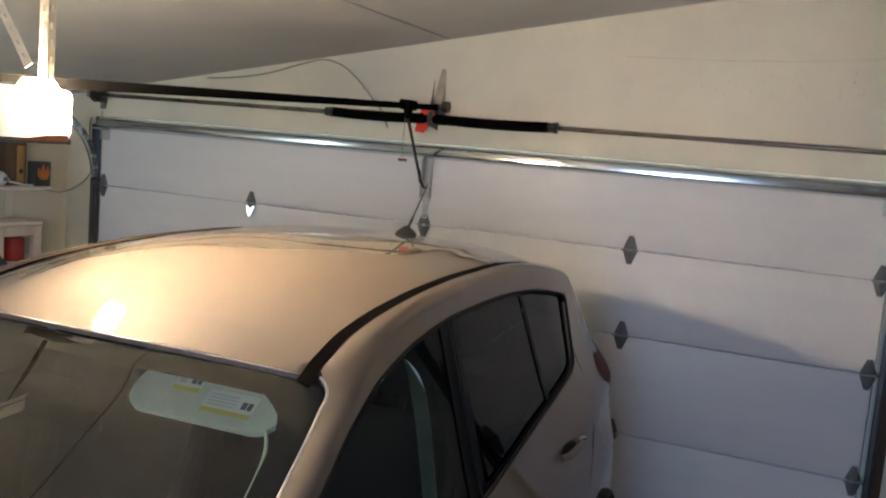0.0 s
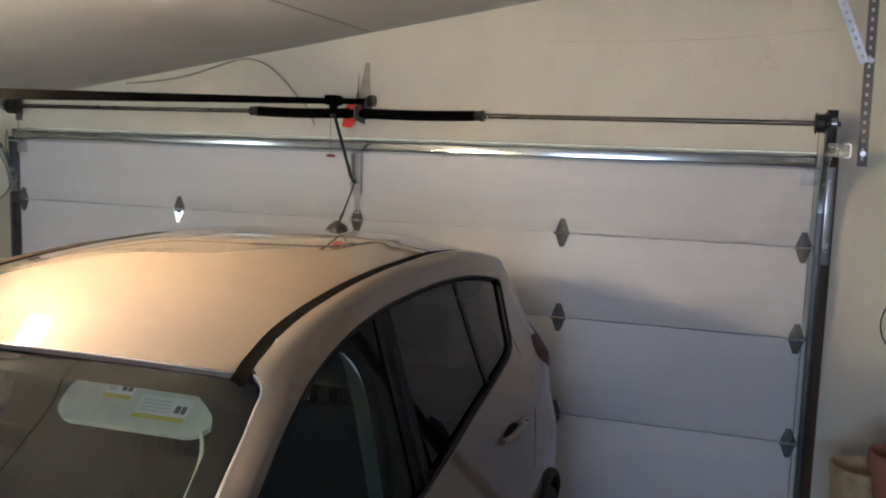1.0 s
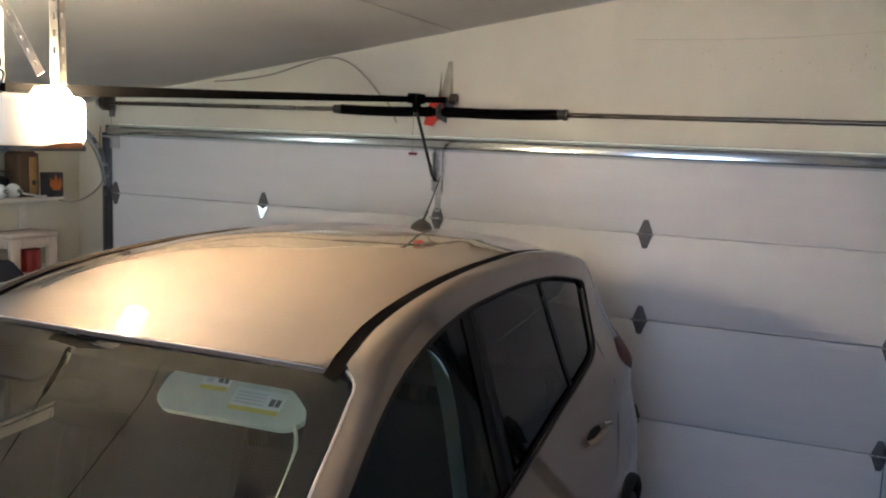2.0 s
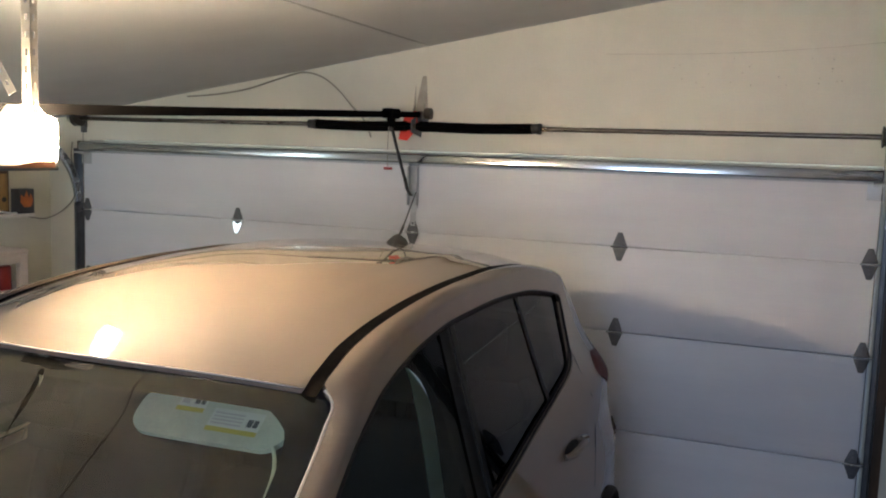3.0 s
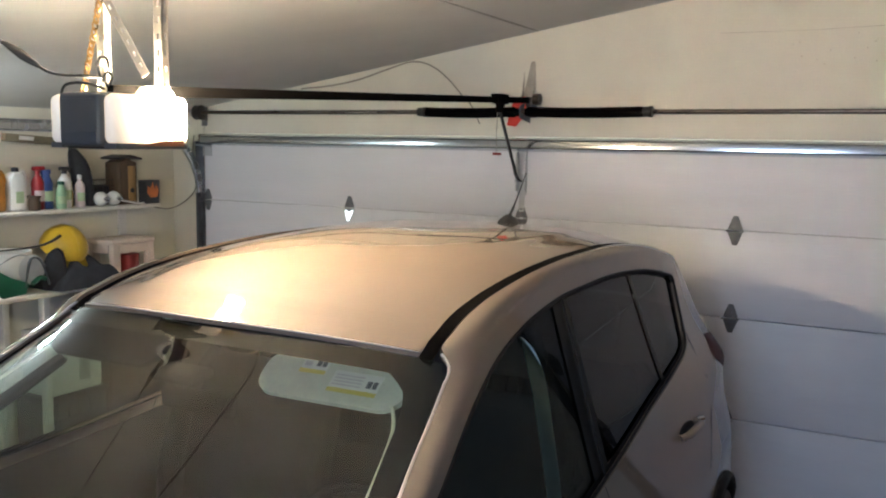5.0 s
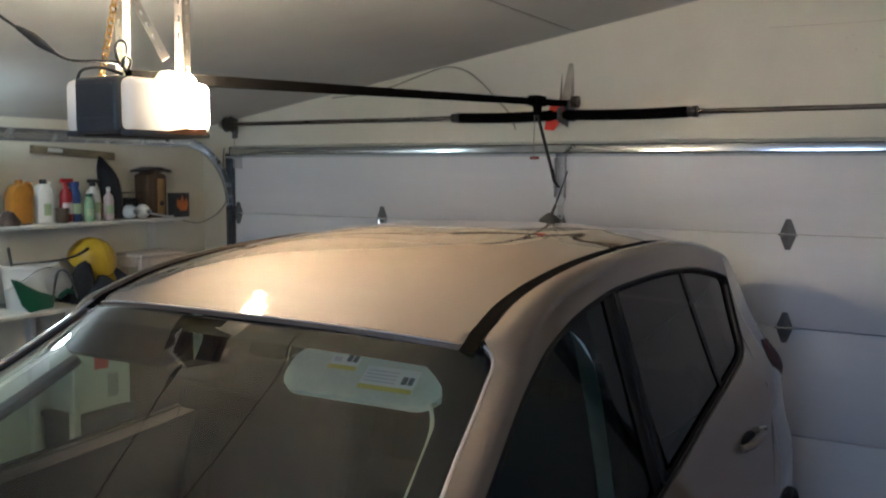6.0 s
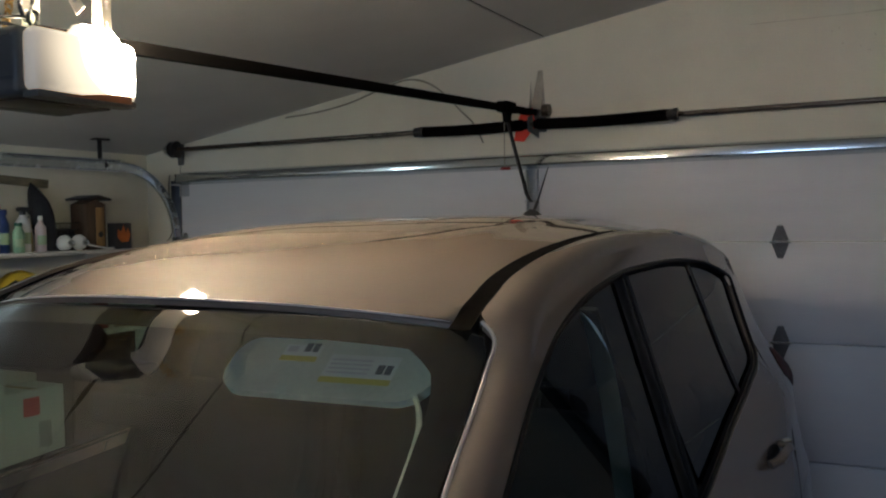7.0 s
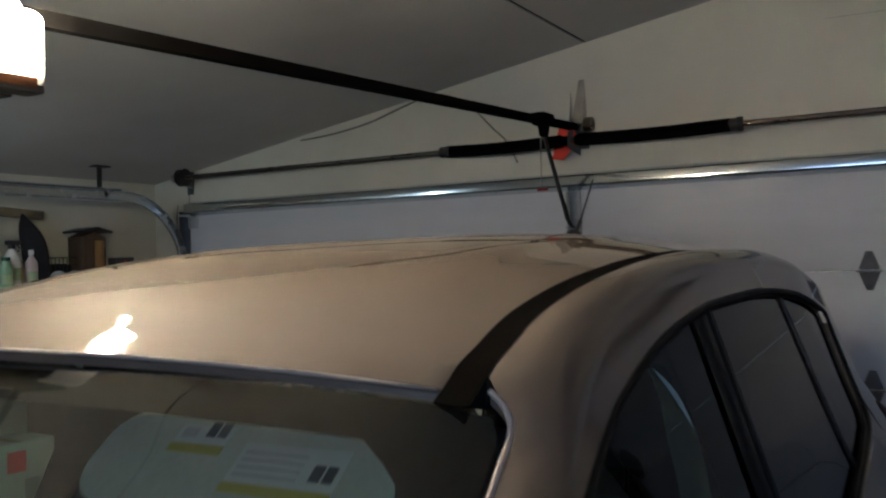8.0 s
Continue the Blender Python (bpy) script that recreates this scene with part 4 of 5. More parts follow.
    bmesh.ops.remove_doubles(bm, verts=bm.verts[:], dist=0.0004)
    part("body_side", bm, M["paint"], c, sharp=50)
    # turned-in flange round the side windows and along the roof edge
    bm = bmesh.new()
    for sx in (-1, 1):
        us = steps(1.25, 3.8, 90)
        for fn in (UPPER, LOWER):
            grid(lambda u, f: at_side(u, fn(u), -0.022 * f, sx), us, [0, 1], bm)
        us = steps(2.035, 3.97, 80)
        grid(lambda u, f: (CX + sx * (EDGE(u) - 0.002 * f), CY + u, TOP(u) + 0.008 - 0.02 * f), us, [0, 1], bm)
    part("body_flange", bm, M["paint"], c)
    # roof, with a turned-down front lip
    us = steps(2.03, 4.03, 90)
    ks = steps(-1, 1, 60)
    bm = grid(lambda u, k: over(u, k, STRIP, -0.006), us, ks)
    grid(lambda f, k: tuple(Vector(over(2.03, k, STRIP, -0.006)) + Vector((0, -0.004 * f, -0.014 * f))), [0, 1], ks, bm)
    for sg in (-1, 1):
        grid(lambda u, f: tuple(Vector(over(u, sg, STRIP, -0.006)) + Vector((sg * 0.004 * f, 0, -(0.018 if u > 2.1 else 0.006) * f))), us, [0, 1], bm)
    bmesh.ops.remove_doubles(bm, verts=bm.verts[:], dist=0.0004)
    part("roof", bm, M["paint"], c, "dusty champagne roof panel", sharp=40)
    part("roof_edge", sweep([tuple(Vector(over(2.03, k, STRIP, -0.006)) + Vector((0, -0.002, -0.003))) for k in steps(-1, 1, 60)], 0.0032, 8), M["paint"], c)
    # black mouldings in the roof ditches, thicker at the front end
    for sx in (-1, 1):
        def strip(u0, f):
            u = max(u0, 2.033)
            h = EDGE(max(u0, 2.033))
            return (CX + sx * (h - STRIP + (STRIP - 0.003) * f), CY + u0, TOP(u) + (0.007 if sx > 0 else 0.0) - 0.002 * (1 - 4 * (f - 0.5) ** 2) + (u0 - u) * 0.5)
        bm = grid(strip, steps(2.006, 3.96, 120), steps(0, 1, 6))
        bmesh.ops.solidify(bm, geom=bm.faces[:], thickness=0.006)
        part("roof_moulding", bm, M["strip_black"], c, "black roof ditch moulding")
    # hood, tailgate, front fascia
    bm = grid(lambda u, k: over(u, k), steps(0.0, 1.2, 30), steps(-1, 1, 30))
    part("hood", bm, M["paint"], c)
    bm = grid(lambda f, k: (CX + k * WIDTH(0.24 + 0.46 * f) * PLAN(0), CY - BOW(0) * (1 - k * k) - 0.02 * math.sin(math.pi * f), 0.24 + 0.46 * f + crown(0) * (1 - k * k) * f), steps(0, 1, 10), steps(-1, 1, 30))
    part("front_bumper", bm, M["paint"], c)
    bm = grid(lambda f, k: (CX + k * 0.42, CY - BOW(0) * (1 - (k * 0.42 / 0.6) ** 2) - 0.03, 0.42 + 0.2 * f), steps(0, 1, 3), steps(-1, 1, 16))
    bmesh.ops.solidify(bm, geom=bm.faces[:], thickness=0.02)
    part("grille", bm, M["black_plastic"], c)
    bm = grid(lambda u, k: over(u, k), steps(4.22, 4.5, 24), steps(-1, 1, 30))
    grid(lambda f, k: (CX + k * WIDTH(0.24 + 0.18 * f) * PLAN(4.5), CY + 4.5 + 0.13 * (1 - k * k), 0.24 + 0.18 * f), steps(0, 1, 4), steps(-1, 1, 30), bm)
    part("tailgate", bm, M["paint"], c)
    bm = grid(lambda u, k: over(u, k, 0.0, 0.003), steps(4.0, 4.22, 10), steps(-1, 1, 30))
    part("rear_glass", bm, M["dark_glass"], c)
    # spoiler over the rear glass
    bm = grid(lambda u, k: tuple(Vector(over(4.03, k, STRIP, -0.006)) + Vector((0, (u - 4.03), -0.25 * (u - 4.03)))), steps(4.028, 4.14, 4), ks)
    bmesh.ops.solidify(bm, geom=bm.faces[:], thickness=0.016)
    part("spoiler", bm, M["paint"], c)
    # windscreen with its black printed border
    us = steps(1.12, 2.026, 60)
    bm = grid(lambda u, k: over(u, k, 0.012, 0.006), us, steps(-1, 1, 60))
    scr = part("windscreen", bm, M["screen_glass"], c, "clear windscreen, slightly green")
    scr.visible_shadow = False
    bm = bmesh.new()
    for sx in (-1, 1):
        inner = smooth_curve([(1.12, 0.95), (1.6, 0.94), (1.86, 0.928), (1.945, 0.9), (1.98, 0.83)])
        grid(lambda u, f: over(u, sx * (inner(u) + (1 - inner(u)) * f), 0.014, 0.0095), steps(1.12, 1.98, 50), steps(0, 1, 5), bm)
    grid(lambda u, k: over(u, k, 0.014, 0.0095), steps(1.98, 2.026, 5), steps(-1, 1, 50), bm)
    grid(lambda u, k: over(u, k, 0.014, 0.0095), steps(1.12, 1.26, 4), steps(-0.9, 0.9, 40), bm)
    part("printed_border", bm, M["frit"], scr, "black printed border of the windscreen")
    # seal along the windscreen's edges, its glint painted as a pale colour
    for sx in (-1, 1):
        pts = [(CX + sx * GLASS_HALF(u), CY + u, GLASS_EDGE(u) + 0.006) for u in steps(1.2, 1.95, 40) + steps(1.96, 2.034, 24)]
        part("edge_seal", sweep(pts, 0.0033, 8), M["rim_glint"], c, "edge beside the windscreen, coloured pale as its glint")
        bm = grid(lambda i, f: (pts[int(i)][0], pts[int(i)][1], pts[int(i)][2] - 0.012 * f), range(len(pts)), [0, 1])
        part("glass_channel", bm, M["paint"], c)
    # lip where the roof meets the glass, its highlight painted as a pale colour
    part("roof_lip", sweep([tuple(Vector(over(2.03, k, STRIP, -0.004)) + Vector((0, -0.0055, 0))) for k in steps(-0.99, 0.99, 60)], lambda f: 0.0017 * min(1, 0.2 + 12 * min(f, 1 - f)), 8), M["rim_glint"], c, "front lip of the roof, coloured pale as a highlight line")
    # side windows
    for sx in (-1, 1):
        pad = 0.012
        panes = (("front_door_glass", 1.3, 2.585, M["side_glass"], "lightly tinted front door glass"), ("rear_door_glass", 2.655, 3.275, M["dark_glass"], "dark privacy glass of the rear door"), ("quarter_glass", 3.29, 3.795, M["dark_glass"], "dark privacy quarter glass"))
        for name, a, b, mat, lab in panes:
            bm = grid(lambda u, f: at_side(u, LOWER(u) - pad + (UPPER(u) - LOWER(u) + 2 * pad) * f, -0.014, sx), steps(a, b, 36), steps(0, 1, 14))
            part(name, bm, mat, c, lab)
        # black frames inside the opening
        flank_band("window_frame", steps(1.3, 3.79, 90), lambda u: UPPER(u) - 0.014 * min(1, (3.8 - u) / 0.1), lambda u: UPPER(u) - 0.002, -0.009, M["satin_black"], c, sx)
        flank_band("belt_moulding", steps(1.3, 3.79, 90), lambda u: LOWER(u) + 0.001, lambda u: LOWER(u) + 0.013, -0.006, M["satin_black"], c, sx)
        # slanting pillars
        for nm, uu, ww in (("door_pillar", 2.60, 0.115), ("quarter_pillar", 3.283, 0.03)):
            lean = 0.09 if nm == "door_pillar" else 0.02
            def pil(u, f, uu=uu, ww=ww, lean=lean):
                z = LOWER(uu) - 0.0 + (UPPER(uu) - LOWER(uu)) * f
                return at_side(uu - lean / 2 + lean * f + (u - 0.5) * ww, z, -0.0095, sx)
            bm = grid(pil, steps(0, 1, 6), steps(0, 1, 12))
            bmesh.ops.solidify(bm, geom=bm.faces[:], thickness=0.004)
            part(nm, bm, M["pillar_black"], c, "satin black pillar cover")
        bm = bmesh.new()
        sweep([at_side(2.558 + 0.09 * f, LOWER(2.6) + (UPPER(2.6) - LOWER(2.6)) * f, -0.002, sx) for f in steps(0, 1, 14)], 0.0035, 6, bm)
        part("pillar_seal", bm, M["satin_black"], c)
        # rubber round the whole opening
        ring = [at_side(u, UPPER(u), 0.0, sx) for u in steps(1.27, 3.785, 90)] + [at_side(3.806, 1.437, 0.0, sx)] + [at_side(u, LOWER(u), 0.0, sx) for u in steps(3.795, 1.27, 90)]
        part("window_seal", sweep(ring, 0.005, 8, closed=True), M["satin_black"], c, "black rubber round the side windows")
        # door seams as dark grooves
        bm = bmesh.new()
        def seam(path):
            sweep([at_side(u, z, -0.0008, sx) for u, z in path], 0.0018, 6, bm)
        seam([(2.53 - 0.03 * f, LOWER(2.53) - (LOWER(2.53) - 0.36) * f) for f in steps(0, 1, 14)])
        seam([(3.70, 1.262), (3.685, 1.19), (3.67, 1.1), (3.635, 1.0), (3.56, 0.92), (3.45, 0.84), (3.36, 0.76), (3.29, 0.66), (3.23, 0.52), (3.2, 0.36)])
        seam([(1.32 - 0.05 * f, 1.0 - 0.64 * f) for f in steps(0, 1, 10)])
        seam([(u, 0.36) for u in steps(1.27, 3.2, 30)])
        part("door_seam", bm, M["rubber"], c)
        # painted ledge under the belt moulding
        part("belt_ledge", sweep([at_side(u, LOWER(u) - 0.007, 0.001, sx) for u in steps(1.3, 3.66, 70)], 0.0045, 6), M["paint"], c)
        # handles
        for hu, hz in ((3.3, 1.01), (2.18, 0.965)):
            pts = [at_side(hu - 0.09, hz - 0.006, 0.004, sx), at_side(hu - 0.065, hz, 0.026, sx), at_side(hu, hz + 0.004, 0.033, sx), at_side(hu + 0.075, hz + 0.004, 0.03, sx), at_side(hu + 0.1, hz + 0.002, 0.004, sx)]
            h = part("door_handle", sweep(spline(pts, 6), 0.0145, 10, flat=0.75), M["paint"], c)
            # black oval on the flank paints the shade of the handle's hollow
            cup = grid(lambda a, f: at_side(hu + 0.0 + 0.085 * math.cos(a) * f, hz - 0.006 + 0.026 * math.sin(a) * f, 0.003 - 0.002 * f, sx), steps(0, 2 * math.pi, 24), steps(0.001, 1, 4))
            part("handle_shade", cup, M["satin_black"], h, "black patch painted as the shade behind the handle")
            part("lock_cap", sweep([at_side(hu + 0.108, hz + 0.002, 0.004, sx), at_side(hu + 0.135, hz + 0.002, 0.018, sx)], 0.012, 10), M["chrome"], h)
        # lamps
        def patch(u0, u1, lo, hi, off, nm, mat, lab):
            bm = grid(lambda u, f: at_side(u, lo(u) + (hi(u) - lo(u)) * f, off, sx), steps(u0, u1, 14), steps(0, 1, 6))
            bmesh.ops.solidify(bm, geom=bm.faces[:], thickness=0.012)
            part(nm, bm, mat, c, lab)
        def lamp(u, f):
            g = (u - 3.9) / 0.36
            lo, hi = 1.125 - 0.14 * g, min(1.15 + 0.06 * min(1, g * 5) - 0.05 * g, TOP(u) - 0.02)
            return at_side(u, lo + (hi - lo) * f, 0.003 + 0.014 * math.sin(math.pi * f) * math.sin(math.pi * min(1, g)), sx)
        part("tail_lamp", grid(lamp, steps(3.9, 4.26, 18), steps(0, 1, 10)), M["lamp_red"], c, "dark red tail lamp")
        patch(0.12, 0.55, lambda u: 0.73 + 0.12 * (u - 0.1), lambda u: 0.78 + 0.2 * (u - 0.1), 0.006, "headlamp", M["lamp_clear"], "clear headlamp")
        # wheels and arches
        for a in AXLES:
            pts = [at_side(a + 0.392 * math.cos(t), HUB + 0.392 * math.sin(t), 0.004, sx) for t in steps(-0.25, math.pi + 0.25, 36)]
            part("arch_moulding", sweep(pts, 0.022, 8, flat=0.6), M["satin_black"], c, "black plastic wheel arch moulding")
            x0 = CX + sx * 0.79
            w = part("wheel", lathe([(0.05, 0.06), (0.2, 0.065), (0.235, 0.1), (0.24, 0.11)] if sx > 0 else [(0.05, -0.06), (0.2, -0.065), (0.235, -0.1), (0.24, -0.11)], (x0, CY + a, HUB), 30, "x"), M["alloy"], c, "silver alloy wheel")
            part("tyre", lathe([(0.235, -0.1), (0.29, -0.115), (0.333, -0.105), (TYRE, -0.07), (TYRE, 0.07), (0.333, 0.105), (0.29, 0.115), (0.235, 0.1)], (x0, CY + a, HUB), 40, "x"), M["rubber"], w, "black tyre")
            bm = bmesh.new()
            for k in range(5):
                t = 2 * math.pi * k / 5 + 0.3
                d0, d1 = Vector((0, math.cos(t), math.sin(t))), Vector((0, -math.sin(t), math.cos(t)))
                o = Vector((x0 + sx * 0.085, CY + a, HUB))
                sweep([o + d0 * 0.04 + d1 * 0.0, o + d0 * 0.13, o + d0 * 0.235], lambda f: 0.028 - 0.008 * f, 6, bm)
            part("spoke", bm, M["alloy"], w)
            part("arch_liner", sweep([(x0 - sx * 0.02, CY + a + 0.385 * math.cos(t), HUB + 0.385 * math.sin(t)) for t in steps(-0.2, math.pi + 0.2, 20)], 0.02, 6, flat=1), M["black_plastic"], c)
        # door mirror
        m = part("door_mirror", box(CX + sx * 0.89 - 0.09, CX + sx * 0.89 + 0.11, CY + 1.5, CY + 1.62, 0.985, 1.12, 0.035, seg=3), M["paint"], c)
        part("mirror_glass", box(CX + sx * 0.89 - 0.07, CX + sx * 0.89 + 0.09, CY + 1.618, CY + 1.624, 1.0, 1.105, 0.002), M["chrome"], m)
    # antenna
    au, az = 3.466, over(3.466, 0.15)[2] + 0.006
    ax, ay = CX + 0.084, CY + au
    bm = lathe([(0.046, -0.006), (0.045, 0.006), (0.036, 0.018), (0.018, 0.03), (0.009, 0.036)], (0, 0, 0), 18)
    bm.transform(Matrix.Translation((ax, ay, az)) @ Matrix.Diagonal((0.8, 1.3, 1, 1)))
    ant = part("antenna", bm, M["rubber"], c, "black roof antenna")
    bm = sweep([(ax, ay + 0.004, az + 0.018), (ax - 0.01, ay + 0.075, az + 0.06)], 0.0055, 8)
    sweep([(ax - 0.01, ay + 0.075, az + 0.06), (ax - 0.05, ay + 0.285, az + 0.185)], lambda f: 0.0033 - 0.0012 * f, 8, bm)
    part("mast", bm, M["black_plastic"], ant)
    # underbody and cabin shell
    part("underbody", box(CX - 0.74, CX + 0.74, CY + 0.1, CY + 4.4, 0.2, 0.42, 0.03), M["black_plastic"], c)
    part("engine_bay", box(CX - 0.62, CX + 0.62, CY + 0.2, CY + 1.1, 0.42, 0.9, 0.05), M["black_plastic"], c)
    cabin(c)
    return c


def cabin(c):
    # headliner under the roof
    bm = grid(lambda u, k: over(u, k, STRIP + 0.01, 0.03), steps(2.07, 3.95, 30), steps(-1, 1, 20))
    bmesh.ops.solidify(bm, geom=bm.faces[:], thickness=0.01)
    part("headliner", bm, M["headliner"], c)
    # inner pillar covers beside the windscreen
    for sx in (-1, 1):
        pts = [over(u, sx * k, 0.02, 0.036) for u, k in ((1.2, 0.945), (1.45, 0.94), (1.7, 0.93), (1.85, 0.922), (1.9, 0.905), (1.93, 0.88))]
        part("pillar_trim", sweep(spline(pts, 6), 0.0042, 8), M["visor"], c, "pale edge of the inner pillar trim")
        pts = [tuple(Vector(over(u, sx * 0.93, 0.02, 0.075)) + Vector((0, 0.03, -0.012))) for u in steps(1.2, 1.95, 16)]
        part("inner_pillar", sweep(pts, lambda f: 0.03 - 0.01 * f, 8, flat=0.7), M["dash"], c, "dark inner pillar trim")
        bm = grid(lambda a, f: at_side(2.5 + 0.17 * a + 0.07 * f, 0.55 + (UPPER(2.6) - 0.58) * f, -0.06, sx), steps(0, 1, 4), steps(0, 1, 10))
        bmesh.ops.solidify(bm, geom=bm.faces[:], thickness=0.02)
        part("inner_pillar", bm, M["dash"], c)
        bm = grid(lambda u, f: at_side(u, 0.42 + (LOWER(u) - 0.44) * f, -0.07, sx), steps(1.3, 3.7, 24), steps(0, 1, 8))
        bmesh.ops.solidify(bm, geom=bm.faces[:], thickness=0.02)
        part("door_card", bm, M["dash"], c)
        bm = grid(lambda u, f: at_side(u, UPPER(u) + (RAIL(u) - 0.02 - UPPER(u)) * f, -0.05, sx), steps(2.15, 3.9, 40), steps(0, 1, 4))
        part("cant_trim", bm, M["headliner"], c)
    # dashboard
    bm = grid(lambda k, f: (CX + 0.7 * k, CY + 1.22 + 0.62 * f - 0.12 * (1 - k * k) * (1 - f), 0.98 + 0.06 * math.sin(math.pi * min(1, f * 1.1)) * (1.1 - 0.3 * k * k) - 0.25 * max(0, f - 0.8) * 2), steps(-1, 1, 24), steps(0, 1, 14))
    bmesh.ops.solidify(bm, geom=bm.faces[:], thickness=0.03)
    part("dashboard", bm, M["dash"], c)
    part("cabin_floor", box(CX - 0.7, CX + 0.7, CY + 1.2, CY + 4.25, 0.42, 0.46, 0.01), M["dash"], c)
    part("firewall", box(CX - 0.7, CX + 0.7, CY + 1.16, CY + 1.22, 0.42, 0.97, 0.01), M["dash"], c)
    # steering wheel
    o, ax1, ax2 = Vector((CX + 0.37, CY + 1.98, 0.98)), Vector((1, 0, 0)), Vector((0, 0.38, 0.92))
    ring = [o + 0.18 * (ax1 * math.cos(a) + ax2 * math.sin(a)) for a in steps(0, 2 * math.pi, 30)[:-1]]
    w = part("steering_wheel", sweep(ring, 0.014, 8, closed=True), M["dash"], c)
    bm = sweep([o - ax1 * 0.17, o, o + ax1 * 0.17], 0.02, 8)
    sweep([o, o - ax2 * 0.17], 0.018, 8, bm)
    part("wheel_spoke", bm, M["dash"], w)

    def seat(px, base, back_top, width, nm, tall=True):
        y = CY + base
        s_ = part(nm, box(px - width / 2, px + width / 2, y, y + 0.5, 0.5, 0.68, 0.06, seg=4), M["seat"], c)
        lean = Matrix.Translation((px, y + 0.47, 0.62)) @ Matrix.Rotation(radians(-17), 4, "X")
        part("backrest", box(-width / 2, width / 2, -0.07, 0.07, 0.0, back_top, 0.055, seg=4, m=lean), M["seat"], s_)
        for sg in (-1, 1):
            pts = [lean @ Vector((sg * (width / 2 - 0.02), -0.05, 0.05)), lean @ Vector((sg * width / 2, -0.085, 0.25)), lean @ Vector((sg * width / 2, -0.075, 0.45)), lean @ Vector((sg * (width / 2 - 0.06), -0.03, back_top))]
            part("side_bolster", sweep(spline(pts, 6), lambda f: 0.05 - 0.02 * f, 10), M["seat"], s_)
        hr = box(-0.13, 0.13, -0.05, 0.05, back_top + 0.05, back_top + 0.24, 0.045, seg=4, m=lean)
        part("headrest", hr, M["seat"], s_)
        for sg in (-1, 1):
            part("headrest_post", sweep([lean @ Vector((sg * 0.06, 0, back_top - 0.03)), lean @ Vector((sg * 0.06, 0, back_top + 0.08))], 0.006, 8), M["chrome"], s_)
    seat(CX + 0.37, 2.15, 0.6, 0.5, "front_seat")
    seat(CX - 0.37, 1.98, 0.64, 0.54, "front_seat")
    for sx in (-1, 1):
        seat(CX + sx * 0.34, 3.0, 0.52, 0.58, "rear_seat")
    # pale strip behind the door glass, built as a seat belt
    line = spline([(1.165, -2.775, 1.475), (1.178, -2.74, 1.43), (1.19, -2.7, 1.33), (1.195, -2.66, 1.21), (1.198, -2.62, 1.09), (1.2, -2.59, 0.98), (1.2, -2.57, 0.8)], 5)
    last = len(line) - 1
    bm = grid(lambda i, f: tuple(Vector(line[int(i)]) + Vector((0.7, 0.55, 0.0)) * (f - 0.5) * 0.044 * min(1, 0.15 + i / 9)), range(last + 1), [0, 0.5, 1])
    bmesh.ops.solidify(bm, geom=bm.faces[:], thickness=0.002)
    part("seat_belt", bm, M["seat_pale"], c, "pale strip behind the door glass, built as belt webbing")
    # sun visors
    for sx, lab in ((1, True), (-1, False)):
        x0, x1 = (0.7, 1.085) if sx > 0 else (2 * CX - 1.085, 2 * CX - 0.7)
        hy, hz, ly, lz = -3.134, 1.455, -3.222, 1.385
        n = 10

        def corner(cx_, cy_, r, a0):
            return [(cx_ + r * math.cos(a0 + math.pi / 2 * k / n), cy_ + r * math.sin(a0 + math.pi / 2 * k / n)) for k in range(n + 1)]
        W_, H_ = x1 - x0, 0.114
        o = corner(W_ - 0.0568, H_ - 0.0568, 0.0568, 0) + corner(0.04, H_ - 0.04, 0.04, math.pi / 2) + corner(0.05, 0.05, 0.05, math.pi) + corner(W_ - 0.0568, 0.0568, 0.0568, 1.5 * math.pi)
        ey = Vector((0, hy - ly, hz - lz)).normalized()
        ex = Vector((1, 0, 0.01)).normalized()
        en = ex.cross(ey)
        m = Matrix(((*ex, 0), (*ey, 0), (*en, 0), (0, 0, 0, 1))).transposed()
        m = Matrix.Translation((x0, ly, lz - (0.0 if sx > 0 else -0.004))) @ m
        bm = prism(o, "z", -0.014, 0.0, 0.004)
        bm.transform(m)
        # second visor in dashboard black: cabin shade is put into its colour
        v = part("sun_visor", bm, M["visor"] if lab else M["dash"], c, "pale grey sun visor folded up with warning labels" if lab else "sun visor folded up, darkened to sink into the cabin's shade")
        if lab:
            for q in ((0.19, 0.315, 0.036, 0.084), (0.095, 0.165, 0.074, 0.1)):
                bm = box(q[0], q[1], q[2], q[3], 0.0005, 0.0012, m=m)
                lb = part("warning_label", bm, M["label_paper"], v, "white warning label with a yellow band")
                part("label_band", box(q[0], q[1], q[2] - 0.009, q[2] + 0.002, 0.0012, 0.0019, m=m), M["label_yellow"], lb)
                bm = bmesh.new()
                for k in range(4):
                    z = q[2] + 0.01 + (q[3] - q[2] - 0.014) * k / 4
                    box(q[0] + 0.006, q[1] - 0.045, z, z + 0.003, 0.0012, 0.0019, bm=bm, m=m)
                part("printing", bm, M["grey_ink"], lb)
                bm = box(q[1] - 0.032, q[1] - 0.02, q[2] + 0.012, q[2] + 0.03, 0.0012, 0.0019, m=m)
                box(q[1] - 0.017, q[1] - 0.006, q[2] + 0.012, q[2] + 0.03, 0.0012, 0.0019, bm=bm, m=m)
                part("pictogram", bm, M["grey_plastic"], lb)
    # mirror and sensor pod at the top of the windscreen
    p = Vector(over(1.93, 0, 0, 0.04))
    part("sensor_pod", box(p.x - 0.06, p.x + 0.06, p.y - 0.02, p.y + 0.07, p.z - 0.025, p.z + 0.002, 0.012, seg=3), M["frit"], c)
